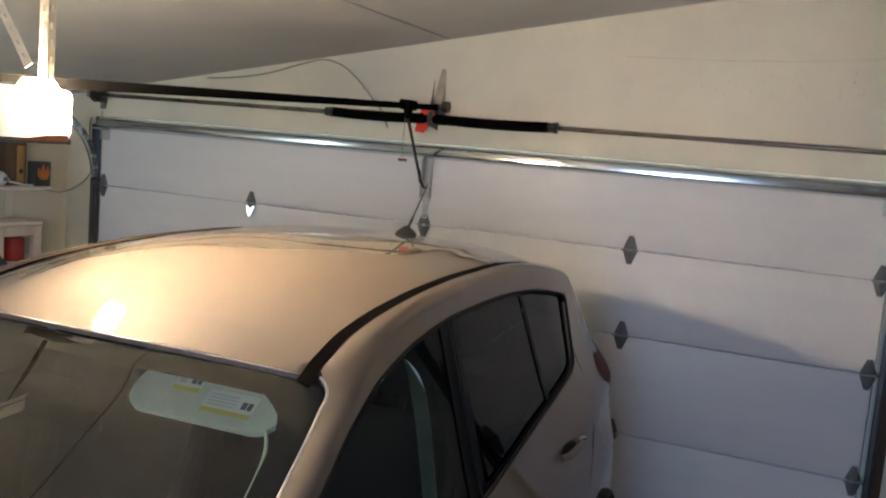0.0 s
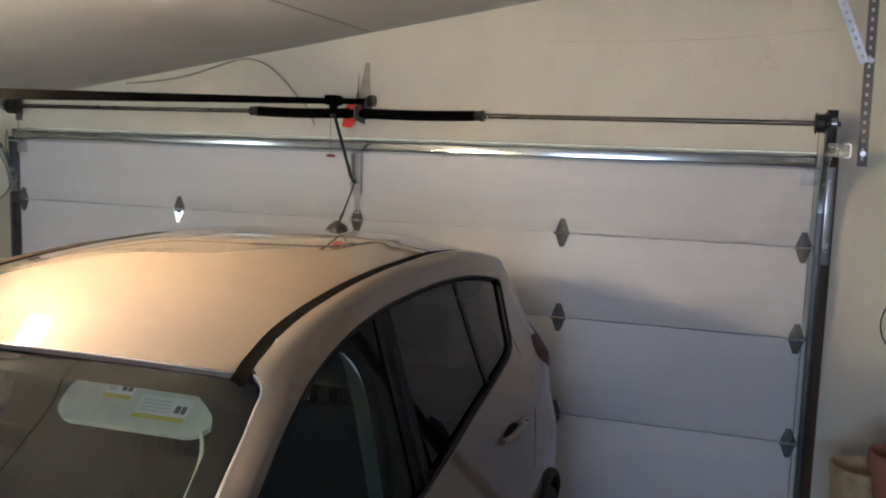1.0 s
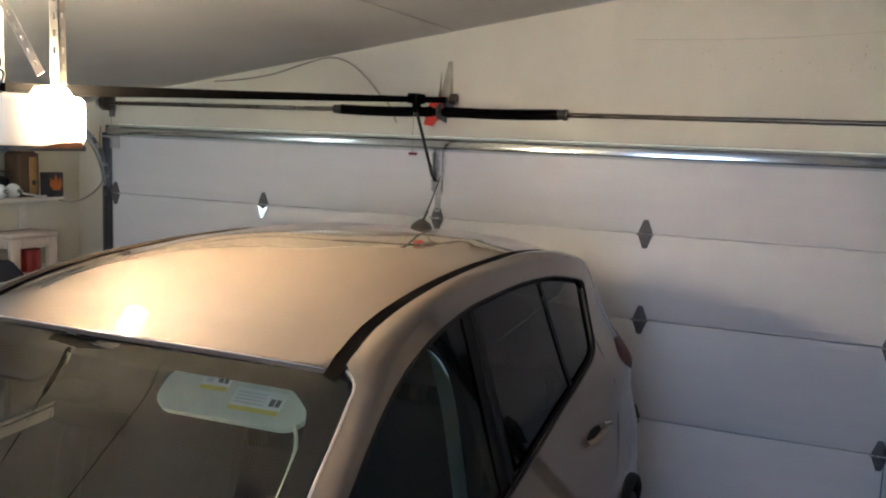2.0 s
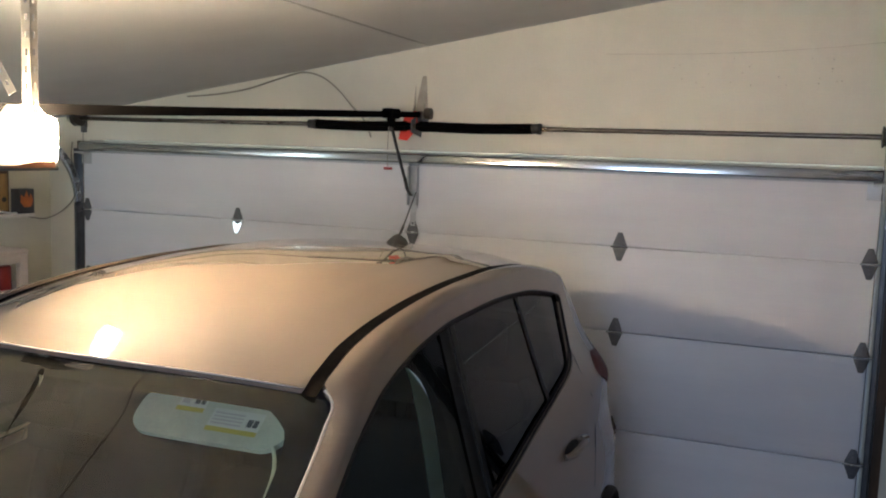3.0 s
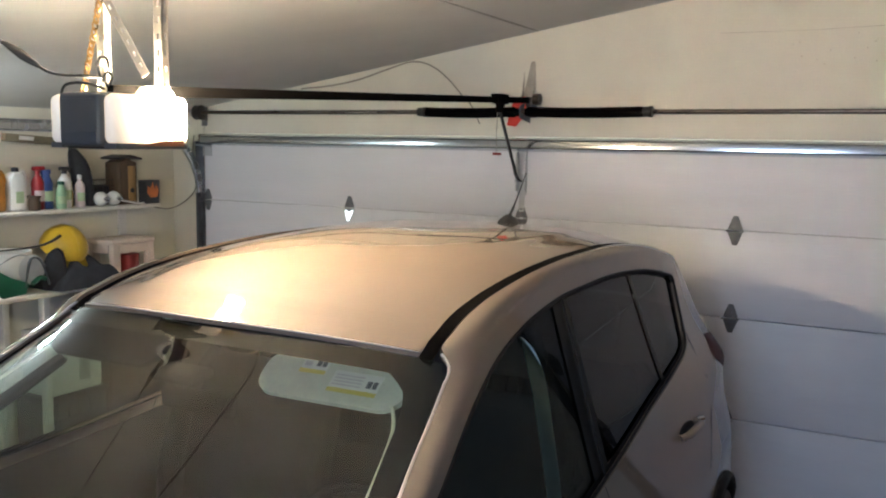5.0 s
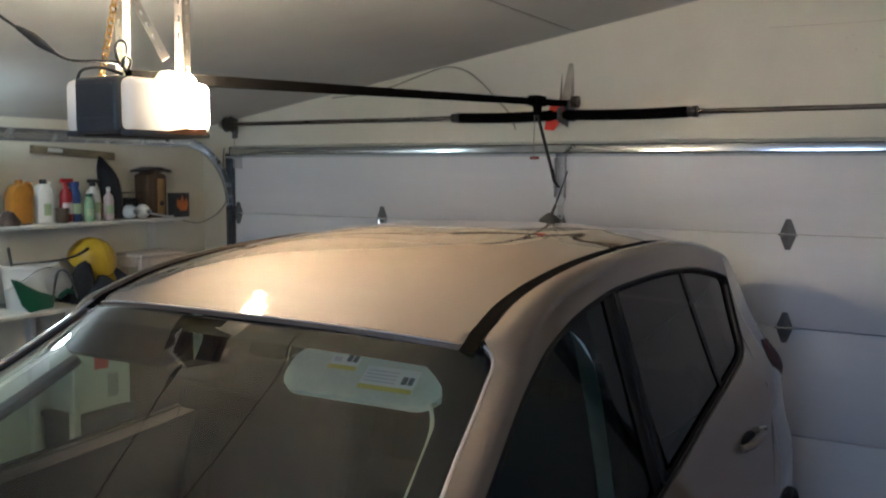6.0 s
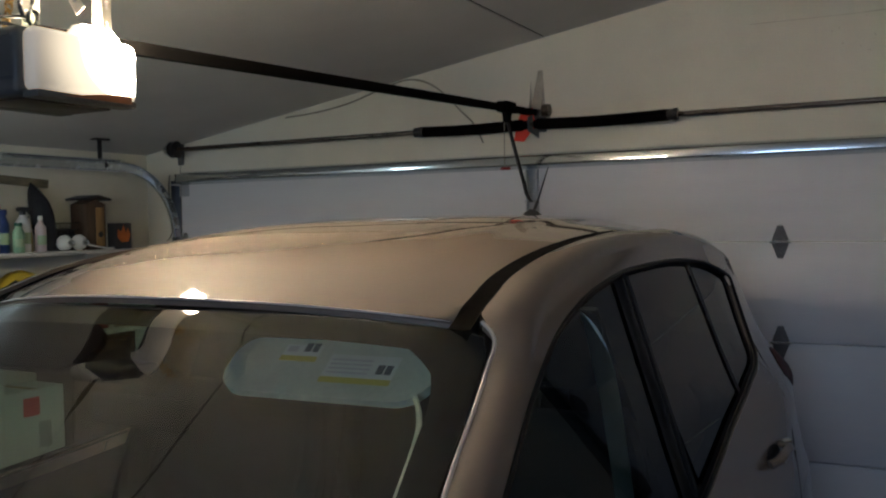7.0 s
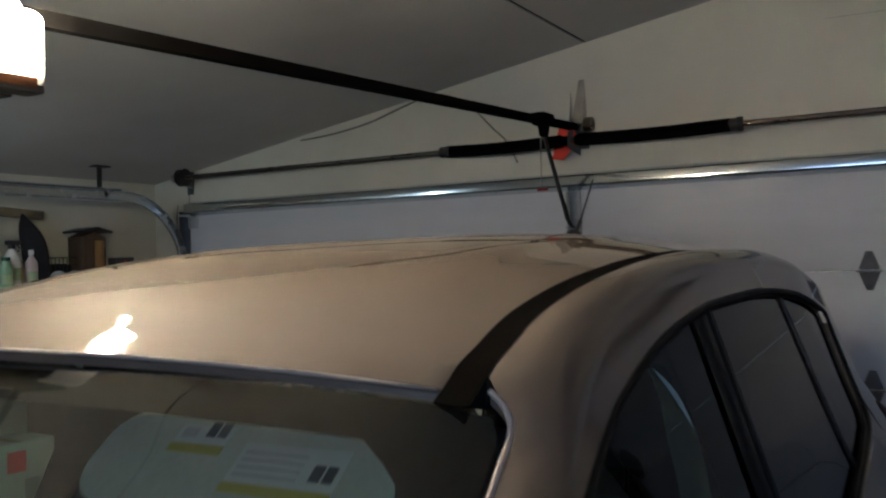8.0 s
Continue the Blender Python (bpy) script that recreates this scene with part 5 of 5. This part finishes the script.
    part("rear_view_mirror", box(p.x - 0.11, p.x + 0.11, p.y + 0.06, p.y + 0.085, p.z - 0.115, p.z - 0.06, 0.012, seg=3), M["frit"], c)


car()

# ---- shelf on the side wall ----
SX, SZ = -2.6, 1.512      # line of the things, top of the board


def bottle(name, y, r, h, mat, cap, label, category="bottle", x=SX, z=SZ, neck=0.35, trigger=None, flat=1.0):
    t = thing(name, (x, y, z), label, category, "bottles on the shelf")
    bm = lathe([(r * 0.9, 0.0), (r, 0.006), (r, h * 0.62), (r * 0.92, h * 0.7), (r * neck, h * 0.84), (r * neck, h * 0.9)], (0, 0, 0), 20)
    bm.transform(Matrix.Translation((x, y, z)) @ Matrix.Diagonal((flat, 1, 1, 1)))
    b = part("bottle_body", bm, mat, t)
    if trigger:
        bm = lathe([(r * 0.42, h * 0.86), (r * 0.42, h * 0.94)], (x, y, z), 14)
        box(x - 0.014, x + 0.014, y - 0.03, y + 0.045, z + h * 0.94, z + h * 1.04, 0.006, bm)
        sweep([(x, y + 0.03, z + h * 0.95), (x, y + 0.045, z + h * 0.88), (x, y + 0.035, z + h * 0.8)], 0.005, 6, bm)
        part("spray_trigger", bm, trigger, t)
    else:
        part("cap", lathe([(r * neck * 1.25, h * 0.88), (r * neck * 1.25, h * 0.99), (r * neck * 1.1, h)], (x, y, z), 16), cap, t)
    bm = grid(lambda a, f: (x + flat * (r + 0.0008) * math.cos(a), y + (r + 0.0008) * math.sin(a), z + h * (0.2 + 0.26 * f)), steps(-1.2, 0.7, 12), [0, 0.5, 1])
    if mat not in (M["dark_wood"], M["yellow"]):
        part("label_band", bm, M["pink"] if mat is M["red"] else M["green_label"], t)
    return t


def jug(name, y, w, h, mat, cap, label, x=SX):
    t = thing(name, (x, y, SZ), label, "jug", "bottles on the shelf")
    o = [(-w / 2, 0), (w / 2, 0), (w / 2, h * 0.62), (w * 0.36, h * 0.82), (w * 0.2, h * 0.9), (-w * 0.12, h * 0.9), (-w * 0.3, h * 0.86), (-w / 2, h * 0.7)]
    part("jug_body", prism([(y + p, SZ + q) for p, q in o], "x", x - w * 0.34, x + w * 0.34, 0.016), mat, t)
    part("handle", sweep(spline([(x, y + w * 0.2, SZ + h * 0.86), (x, y + w * 0.48, SZ + h * 0.9), (x, y + w * 0.62, SZ + h * 0.7), (x, y + w * 0.5, SZ + h * 0.45)], 6), 0.012, 8), mat, t)
    part("cap", lathe([(0.02, h * 0.9), (0.02, h * 0.99), (0.017, h)], (x, y + w * 0.02, SZ), 14), cap, t)
    if mat is M["white_plastic"]:
        part("label_band", box(x + w * 0.34, x + w * 0.34 + 0.001, y - w * 0.2, y + w * 0.25, SZ + h * 0.18, SZ + h * 0.45), M["green_label"], t, "pale green paper label")


def shelf():
    s = thing("wall_shelf", (LEFT + 0.15, -1.6, SZ - 0.02), "white painted shelf board on brackets, crowded with bottles", "shelf")
    part("board", box(LEFT + 0.001, -2.47, -3.1, -0.41, SZ - 0.021, SZ - 0.001, 0.003), M["white_board"], s)
    for y in (-2.6, -1.55, -0.475):
        bm = box(LEFT + 0.001, LEFT + 0.02, y - 0.03, y + 0.03, SZ - 0.3, SZ - 0.022, 0.002)
        box(LEFT + 0.02, LEFT + 0.24, y - 0.012, y + 0.012, SZ - 0.034, SZ - 0.022, 0.002, bm)
        part("bracket", bm, M["white_board"], s)
    # lower bench shelf, mostly behind the car
    b = thing("low_shelf", (LEFT + 0.2, -1.2, 1.05), "deep white shelf board below, holding tools and buckets", "shelf")
    part("board", box(LEFT + 0.001, -2.35, -3.1, -0.41, 1.03, 1.055, 0.003), M["white_board"], b)
    for y in (-2.6, -1.4, -0.45):
        part("leg", box(LEFT + 0.002, LEFT + 0.05, y - 0.02, y + 0.02, 0.0, 1.029, 0.003), M["white_board"], b)
        part("leg", box(-2.41, -2.36, y - 0.02, y + 0.02, 0.0, 1.029, 0.003), M["white_board"], b)


shelf()
jug("amber_jug", -1.55, 0.13, 0.25, M["orange"], M["orange"], "amber plastic jug standing on the shelf")
jug("white_jug", -1.4, 0.11, 0.25, M["white_plastic"], M["black_plastic"], "white plastic jug with handle and dark cap")
bottle("dark_tin", -1.315, 0.034, 0.085, M["dark_wood"], M["dark_wood"], "short dark brown tin on the shelf", "tin", x=-2.55, neck=0.9)
bottle("red_spray_bottle", -1.25, 0.036, 0.245, M["red"], M["red"], "red plastic spray bottle with red trigger", trigger=M["red"])
bottle("blue_capped_bottle", -1.195, 0.04, 0.235, M["blue"], M["blue"], "dark blue bottle with a broad round cap", x=-2.6, neck=0.6)
bottle("green_bottle", -1.13, 0.031, 0.165, M["pale_green"], M["green"], "pale green plastic bottle with dark green cap", x=-2.55, neck=0.55)
bottle("white_spray_bottle", -1.065, 0.042, 0.24, M["white_plastic"], M["black_plastic"], "white spray bottle with black trigger", trigger=M["black_plastic"])
bottle("yellow_tube", -1.025, 0.016, 0.15, M["yellow"], M["yellow"], "narrow yellow tube between the bottles", "tube", neck=0.7)
bottle("pink_bottle", -0.985, 0.03, 0.2, M["pink"], M["white_plastic"], "slim pale pink bottle with white cap", x=-2.56)


def red_canister():
    t = thing("red_canister", (SX, -1.735, SZ), "tall red metal canister with black valve, on the shelf", "canister")
    part("cylinder", lathe([(0.042, 0.0), (0.046, 0.006), (0.046, 0.33), (0.038, 0.37), (0.018, 0.395)], (SX, -1.735, SZ), 20), M["red"], t)
    part("valve", lathe([(0.018, 0.39), (0.02, 0.42), (0.012, 0.43)], (SX, -1.735, SZ), 12), M["black_plastic"], t)
    g = thing("crumpled_rag", (-2.53, -1.66, SZ), "dark brown rag crumpled on the shelf", "rag")
    bm = lathe([(0.05, 0.0), (0.056, 0.02), (0.046, 0.05), (0.028, 0.075), (0.002, 0.085)], (0, 0, 0), 18)
    for v in bm.verts:
        v.co *= 1 + 0.16 * noise.noise(v.co * 22)
    bm.transform(Matrix.Translation((-2.53, -1.66, SZ)))
    part("crumpled_cloth", bm, M["brown_cloth"], g)


red_canister()


def hanging_umbrella():
    t = thing("folded_umbrella", (-2.68, -0.93, 1.52), "black folded umbrella in its sleeve standing against the wall", "umbrella")
    pts = [(-2.6, -0.915, 1.52), (-2.605, -0.92, 1.62), (-2.62, -0.93, 1.74), (-2.65, -0.945, 1.83), (-2.67, -0.955, 1.9)]
    part("sleeve", sweep(spline(pts, 5), lambda f: 0.034 + 0.03 * math.sin(math.pi * min(1, (f * 0.9 + 0.15))) - 0.03 * f ** 4, 14, flat=1.0), M["cloth"], t)
    part("handle", sweep([(-2.58, -0.87, 1.515), (-2.585, -0.88, 1.6)], 0.014, 8), M["black_plastic"], t)


hanging_umbrella()


def wire_basket():
    t = thing("wire_basket", (-2.6, -0.77, SZ), "black wire basket on the shelf", "basket")
    bm = bmesh.new()
    x0, x1, y0, y1, z0, z1 = -2.72, -2.62, -0.9, -0.66, SZ + 0.003, SZ + 0.16
    for z in steps(z0, z1, 4):
        sweep([(x0, y0, z), (x1, y0, z), (x1, y1, z), (x0, y1, z)], 0.0022, 5, bm, closed=True)
    for y in steps(y0, y1, 10):
        sweep([(x1, y, z0), (x1, y, z1)], 0.0016, 5, bm)
        sweep([(x0, y, z0), (x0, y, z1)], 0.0016, 5, bm)
    part("wires", bm, M["black_steel"], t)
    part("dark_contents", box(x0 + 0.01, x1 - 0.01, y0 + 0.02, y1 - 0.02, z0 + 0.002, z0 + 0.125, 0.03, seg=3), M["cloth"], t)


wire_basket()


def light_bulbs():
    for y in (-0.845, -0.745):
        t = thing("light_bulb", (-2.54, y, SZ), "spare white globe light bulb lying on the shelf", "light bulb", "spare bulbs")
        prof = [(0.004, -0.045), (0.03, -0.036), (0.043, -0.014), (0.045, 0.006), (0.035, 0.03), (0.018, 0.045)]
        bm = lathe(prof, (-2.54, y, SZ + 0.046), 18, "x")
        part("globe", bm, M["white_plastic"], t)
        part("screw_cap", lathe([(0.0155, 0.0455), (0.0155, 0.07), (0.007, 0.076)], (-2.54, y, SZ + 0.046), 12, "x"), M["galv"], t)
    t = thing("white_stick", (-2.52, -0.6, SZ), "thin white plastic stick lying on the shelf", "stick")
    part("rod", sweep([(-2.51, -0.7, SZ + 0.03), (-2.5, -0.58, SZ + 0.007), (-2.5, -0.53, SZ + 0.007)], 0.006, 8), M["white_plastic"], t)


light_bulbs()


def birdhouse():
    x, y = -2.62, -0.6
    t = thing("birdhouse", (x, y, SZ), "brown wooden birdhouse with dark roof on the shelf", "birdhouse")
    body = part("box", prism([(y - 0.07, SZ), (y + 0.07, SZ), (y + 0.07, SZ + 0.27), (y, SZ + 0.3), (y - 0.07, SZ + 0.27)], "x", x - 0.075, x + 0.06, 0.002), M["dark_wood"], t)
    part("front_slat", box(x + 0.0605, x + 0.066, y - 0.005, y + 0.055, SZ + 0.02, SZ + 0.25, 0.002), M["gold_wood"], body, "paler front slat")
    # black disc paints the dark of an entrance hole
    part("hole_shade", lathe([(0.017, 0.0662), (0.017, 0.068)], (x, y + 0.025, SZ + 0.09), 14, "x"), M["ink"], body)
    for sg in (-1, 1):
        m = Matrix.Translation((x, y, SZ + 0.318)) @ Matrix.Rotation(sg * radians(-13), 4, "X")
        part("roof", box(-0.09, 0.085, 0.0 if sg > 0 else -0.095, 0.1 if sg > 0 else 0.0, -0.006, 0.006, 0.002, m=m), M["black_steel"], t, "dark shingled roof")


birdhouse()


def small_box():
    t = thing("match_box", (-2.52, -0.47, SZ), "small black carton with an orange flame picture", "carton")
    part("carton", box(-2.56, -2.49, -0.52, -0.4, SZ, SZ + 0.155, 0.002), M["black_plastic"], t)
    o = [(-0.03, 0.0), (-0.012, -0.02), (0.02, -0.02), (0.033, 0.005), (0.02, 0.035), (0.012, 0.015), (0.0, 0.045), (-0.012, 0.02), (-0.028, 0.03)]
    part("flame_picture", prism([(-0.46 + p * 1.6, SZ + 0.072 + q * 1.6) for p, q in o], "x", -2.4898, -2.489), M["flame"], t, "orange flame shape")


small_box()


def wall_plank():
    t = thing("spirit_level", (LEFT + 0.02, -1.2, 1.92), "worn wooden level hung slanting on the wall", "level")
    m = Matrix.Translation((LEFT + 0.02, -1.06, 1.922)) @ Matrix.Rotation(radians(-3.5), 4, "X")
    b = part("bar", box(-0.018, 0.022, -0.29, 0.28, -0.028, 0.02, 0.003, m=m), M["old_wood"], t)
    part("vial_window", box(0.0215, 0.0235, -0.2, -0.1, -0.012, 0.012, 0.001, m=m), M["white_plastic"], b)


wall_plank()


# ---- things below the shelf ----
def hard_hat():
    x, y, z = -2.52, -1.155, 1.27
    t = thing("hard_hat", (x, y, z), "yellow plastic hard hat tipped against the wall", "hard hat")
    m = Matrix.Translation((x, y, z)) @ Matrix.Rotation(radians(30), 4, "Y")
    bm = lathe([(0.125, 0.0), (0.128, 0.02), (0.12, 0.06), (0.1, 0.1), (0.065, 0.13), (0.02, 0.144), (0.002, 0.145)], (0, 0, 0), 28)
    bm.transform(m @ Matrix.Diagonal((1.12, 1.08, 1, 1)))
    part("shell", bm, M["yellow"], t)
    bm = sweep([m @ Vector((0.14 * math.cos(a), 0.0, 0.0)) + m.to_3x3() @ Vector((0, 0.012 * 0, 0.147 * math.sin(a) + 0.002)) for a in steps(0.15, math.pi - 0.15, 14)], 0.01, 8, flat=0.5)
    part("ridge", bm, M["yellow"], t)
    bm = grid(lambda a, r: m @ Vector(((0.135 + r) * math.cos(a), (0.13 + r * 0.8) * math.sin(a), 0.004 - r * 0.3)), steps(-1.1, 1.1, 16), steps(0, 0.055, 3))
    bmesh.ops.solidify(bm, geom=bm.faces[:], thickness=0.003)
    part("brim", bm, M["yellow"], t)
    g = thing("black_bag", (-2.4, -1.29, 1.056), "small black cloth bag slumped before the hard hat", "bag")
    bm = lathe([(0.075, 0.0), (0.085, 0.05), (0.075, 0.15), (0.05, 0.21), (0.02, 0.235), (0.002, 0.238)], (0, 0, 0), 18)
    for v in bm.verts:
        v.co *= 1 + 0.12 * noise.noise(v.co * 14)
    bm.transform(Matrix.Translation((-2.41, -1.3, 1.056)) @ Matrix.Diagonal((0.8, 0.9, 1, 1)))
    part("sack", bm, M["cloth"], g)
    u = thing("folded_tarp", (x, y, 1.056), "dark grey folded cloth heaped under the hard hat", "cloth")
    bm = grid(lambda a, b: (x - 0.13 + 0.36 * a, y - 0.2 + 0.5 * b, 1.056 + 0.21 * (math.sin(math.pi * a) ** 0.5) * (math.sin(math.pi * b) ** 0.5) * (0.8 + 0.25 * noise.noise((a * 4, b * 5, 1)))), steps(0, 1, 24), steps(0, 1, 28))
    part("cloth_fold", bm, M["grey_cloth"], u)


hard_hat()


def step_stool():
    x0, x1, y0, y1, z1 = -2.62, -2.38, -0.9, -0.55, 1.305
    t = thing("white_step_stool", (-2.5, -0.72, 1.056), "cream plastic step stool standing on the low shelf", "stool")
    part("top", box(x0, x1, y0, y1, z1 - 0.03, z1, 0.012, seg=3), M["cream"], t)
    for y in (y0 + 0.006, y1 - 0.066):
        for x in (x0 + 0.006, x1 - 0.046):
            part("leg", box(x, x + 0.04, y, y + 0.06, 1.056, z1 - 0.028, 0.006), M["cream"], t)
    part("apron", box(x1 - 0.018, x1 - 0.002, y0 + 0.066, y1 - 0.066, z1 - 0.085, z1 - 0.029, 0.003), M["cream"], t)
    part("side_apron", box(x0 + 0.05, x1 - 0.05, y0 + 0.004, y0 + 0.018, z1 - 0.085, z1 - 0.029, 0.003), M["cream"], t)
    u = thing("red_tin", (-2.48, -0.7, 1.056), "dark red tin standing under the stool", "tin")
    part("can", lathe([(0.06, 0.0), (0.06, 0.14), (0.055, 0.145)], (-2.48, -0.68, 1.056), 18), M["dark_red"], u)


step_stool()


def tool_bucket():
    x, y, z = -2.5, -1.57, 1.056
    t = thing("white_bucket", (x, y, z), "white plastic bucket full of hand tools", "bucket")
    bm = lathe([(0.12, 0.0), (0.145, 0.225), (0.152, 0.228), (0.152, 0.245), (0.142, 0.245), (0.118, 0.01), (0.002, 0.008)], (x, y, z), 28)
    part("pail", bm, M["white_plastic"], t)
    part("bail", sweep([(x + 0.155 * math.cos(a), y + 0.155 * math.sin(a) , z + 0.235 - 0.12 * math.sin(a) ** 2) for a in steps(-1.5, 1.5, 16)], 0.003, 6), M["galv"], t)
    for nm, pts, r, mat, lab, cat in (
        ("pry_bar", [(x + 0.02, y - 0.12, z + 0.252), (x + 0.08, y + 0.12, z + 0.258), (x + 0.1, y + 0.23, z + 0.28), (x + 0.11, y + 0.3, z + 0.315)], lambda f: 0.007 + 0.006 * f, "black_steel", "black flattened pry bar lying across the bucket", "pry bar"),
        ("hose_piece", [(x + 0.165, y + 0.02, z + 0.05), (x + 0.17, y + 0.05, z + 0.2), (x + 0.165, y + 0.12, z + 0.19), (x + 0.17, y + 0.17, z + 0.05)], 0.009, "grey_plastic", "bent dark grey pipe beside the bucket", "pipe"),
        ("brush_handle", [(x - 0.02, y - 0.06, z + 0.02), (x - 0.03, y - 0.1, z + 0.34)], 0.013, "grey_plastic", "dark brush handle upright in the bucket", "brush")):
        o = thing(nm, pts[0], lab, cat)
        part("rod", sweep(spline(pts, 6), r, 8, flat=0.6), M[mat], o)

    g = thing("green_trowel", (-2.34, -1.6, 1.056), "dark green plastic scoop leaning beside the bucket", "trowel")
    o = [(-1.79, 1.25), (-1.745, 1.235), (-1.64, 1.165), (-1.53, 1.13), (-1.55, 1.07), (-1.69, 1.06), (-1.73, 1.1)]
    part("blade", prism(o, "x", -2.345, -2.33, 0.004), M["green"], g)
    part("handle", sweep(spline([(-2.338, -1.51, 1.12), (-2.335, -1.46, 1.15), (-2.34, -1.42, 1.14)], 5), 0.014, 8), M["green"], g)
    g = thing("grinding_disc", (-2.338, -1.47, 1.17), "grey round tool guard leaning on the bucket", "tool")
    part("disc", lathe([(0.002, -0.004), (0.07, -0.006), (0.085, 0.0), (0.07, 0.006), (0.002, 0.004)], (-2.345, -1.5, 1.2), 24, "x"), M["galv_dull"], g)


tool_bucket()


# ---- assumed things under the low shelf, to darken the view through the car's glass ----
def assumed_storage():
    t = thing("assumed_cabinet", (-2.57, -0.4, 0), "made-up dark brown cabinet that darkens the view under the low shelf", "cabinet")
    x0, x1, y0, y1 = -2.72, -2.43, -0.92, -0.06
    part("carcass", box(x0, x1, y0, y1, 0.0, 0.99, 0.004), M["dark_wood"], t)
    for a, b in ((y0 + 0.006, (y0 + y1) / 2 - 0.003), ((y0 + y1) / 2 + 0.003, y1 - 0.006)):
        d = part("door", box(x1 + 0.001, x1 + 0.019, a, b, 0.05, 0.97, 0.003), M["dark_wood"], t)
        k = b - 0.03 if a < -0.6 else a + 0.03
        part("knob", lathe([(0.006, x1 + 0.019), (0.006, x1 + 0.03), (0.013, x1 + 0.036), (0.009, x1 + 0.043)], (0, k, 0.6), 12, "x"), M["black_steel"], d)
    c = thing("assumed_crate", (-2.58, -1.15, 0), "made-up dark grey ribbed crate that carries the carton", "crate")
    part("tub", box(-2.73, -2.43, -1.36, -0.935, 0.0, 0.395, 0.012, seg=3), M["grey_plastic"], c)
    part("rim", box(-2.738, -2.422, -1.368, -0.927, 0.36, 0.398, 0.006), M["black_plastic"], c)
    for k in range(5):
        y = -1.3 + 0.077 * k
        part("rib", box(-2.431, -2.424, y, y + 0.014, 0.03, 0.358, 0.002), M["grey_plastic"], c)
    # carton stands in for an unidentified pale shape with a red patch
    b = thing("carton_stand_in", (-2.58, -1.14, 0.398), "white carton with a red square, stand-in for an unidentified pale thing", "carton")
    part("carton", box(-2.71, -2.45, -1.32, -0.955, 0.399, 0.78, 0.003), M["paper"], b)
    part("red_square", box(-2.4498, -2.449, -1.21, -1.11, 0.64, 0.74), M["tag_red"], b, "red printed square")
    part("grey_print", box(-2.4498, -2.449, -1.12, -1.04, 0.46, 0.6), M["grey_ink"], b, "grey printed panel")
    part("lid_tape", box(-2.71, -2.45, -1.155, -1.115, 0.7802, 0.781), M["straw"], b, "strip of tape")


assumed_storage()


# ---- pots by the other side of the door ----
def pots():
    t = thing("tall_planter", (2.655, -0.62, 0), "tall straw-coloured planter standing by the door track", "planter")
    bm = lathe([(0.1, 0.0), (0.125, 0.5), (0.13, 0.6), (0.137, 0.615), (0.137, 0.65), (0.125, 0.653), (0.118, 0.58), (0.11, 0.3), (0.002, 0.28)], (2.655, -0.62, 0), 30)
    part("vessel", bm, M["straw"], t)
    for k, (h, r) in enumerate(((0.0, 0.15), (0.27, 0.145), (0.54, 0.14))):
        u = thing("terracotta_pot", (2.77, -0.86, h), "reddish terracotta flower pot, stacked", "flower pot", "stacked pots")
        bm = lathe([(r * 0.7, 0.0), (r * 0.92, 0.2), (r, 0.2), (r, 0.26), (r * 0.9, 0.26), (r * 0.66, 0.015), (0.002, 0.013)], (2.77, -0.86, h), 28)
        part("pot", bm, M["terracotta"], u)


pots()
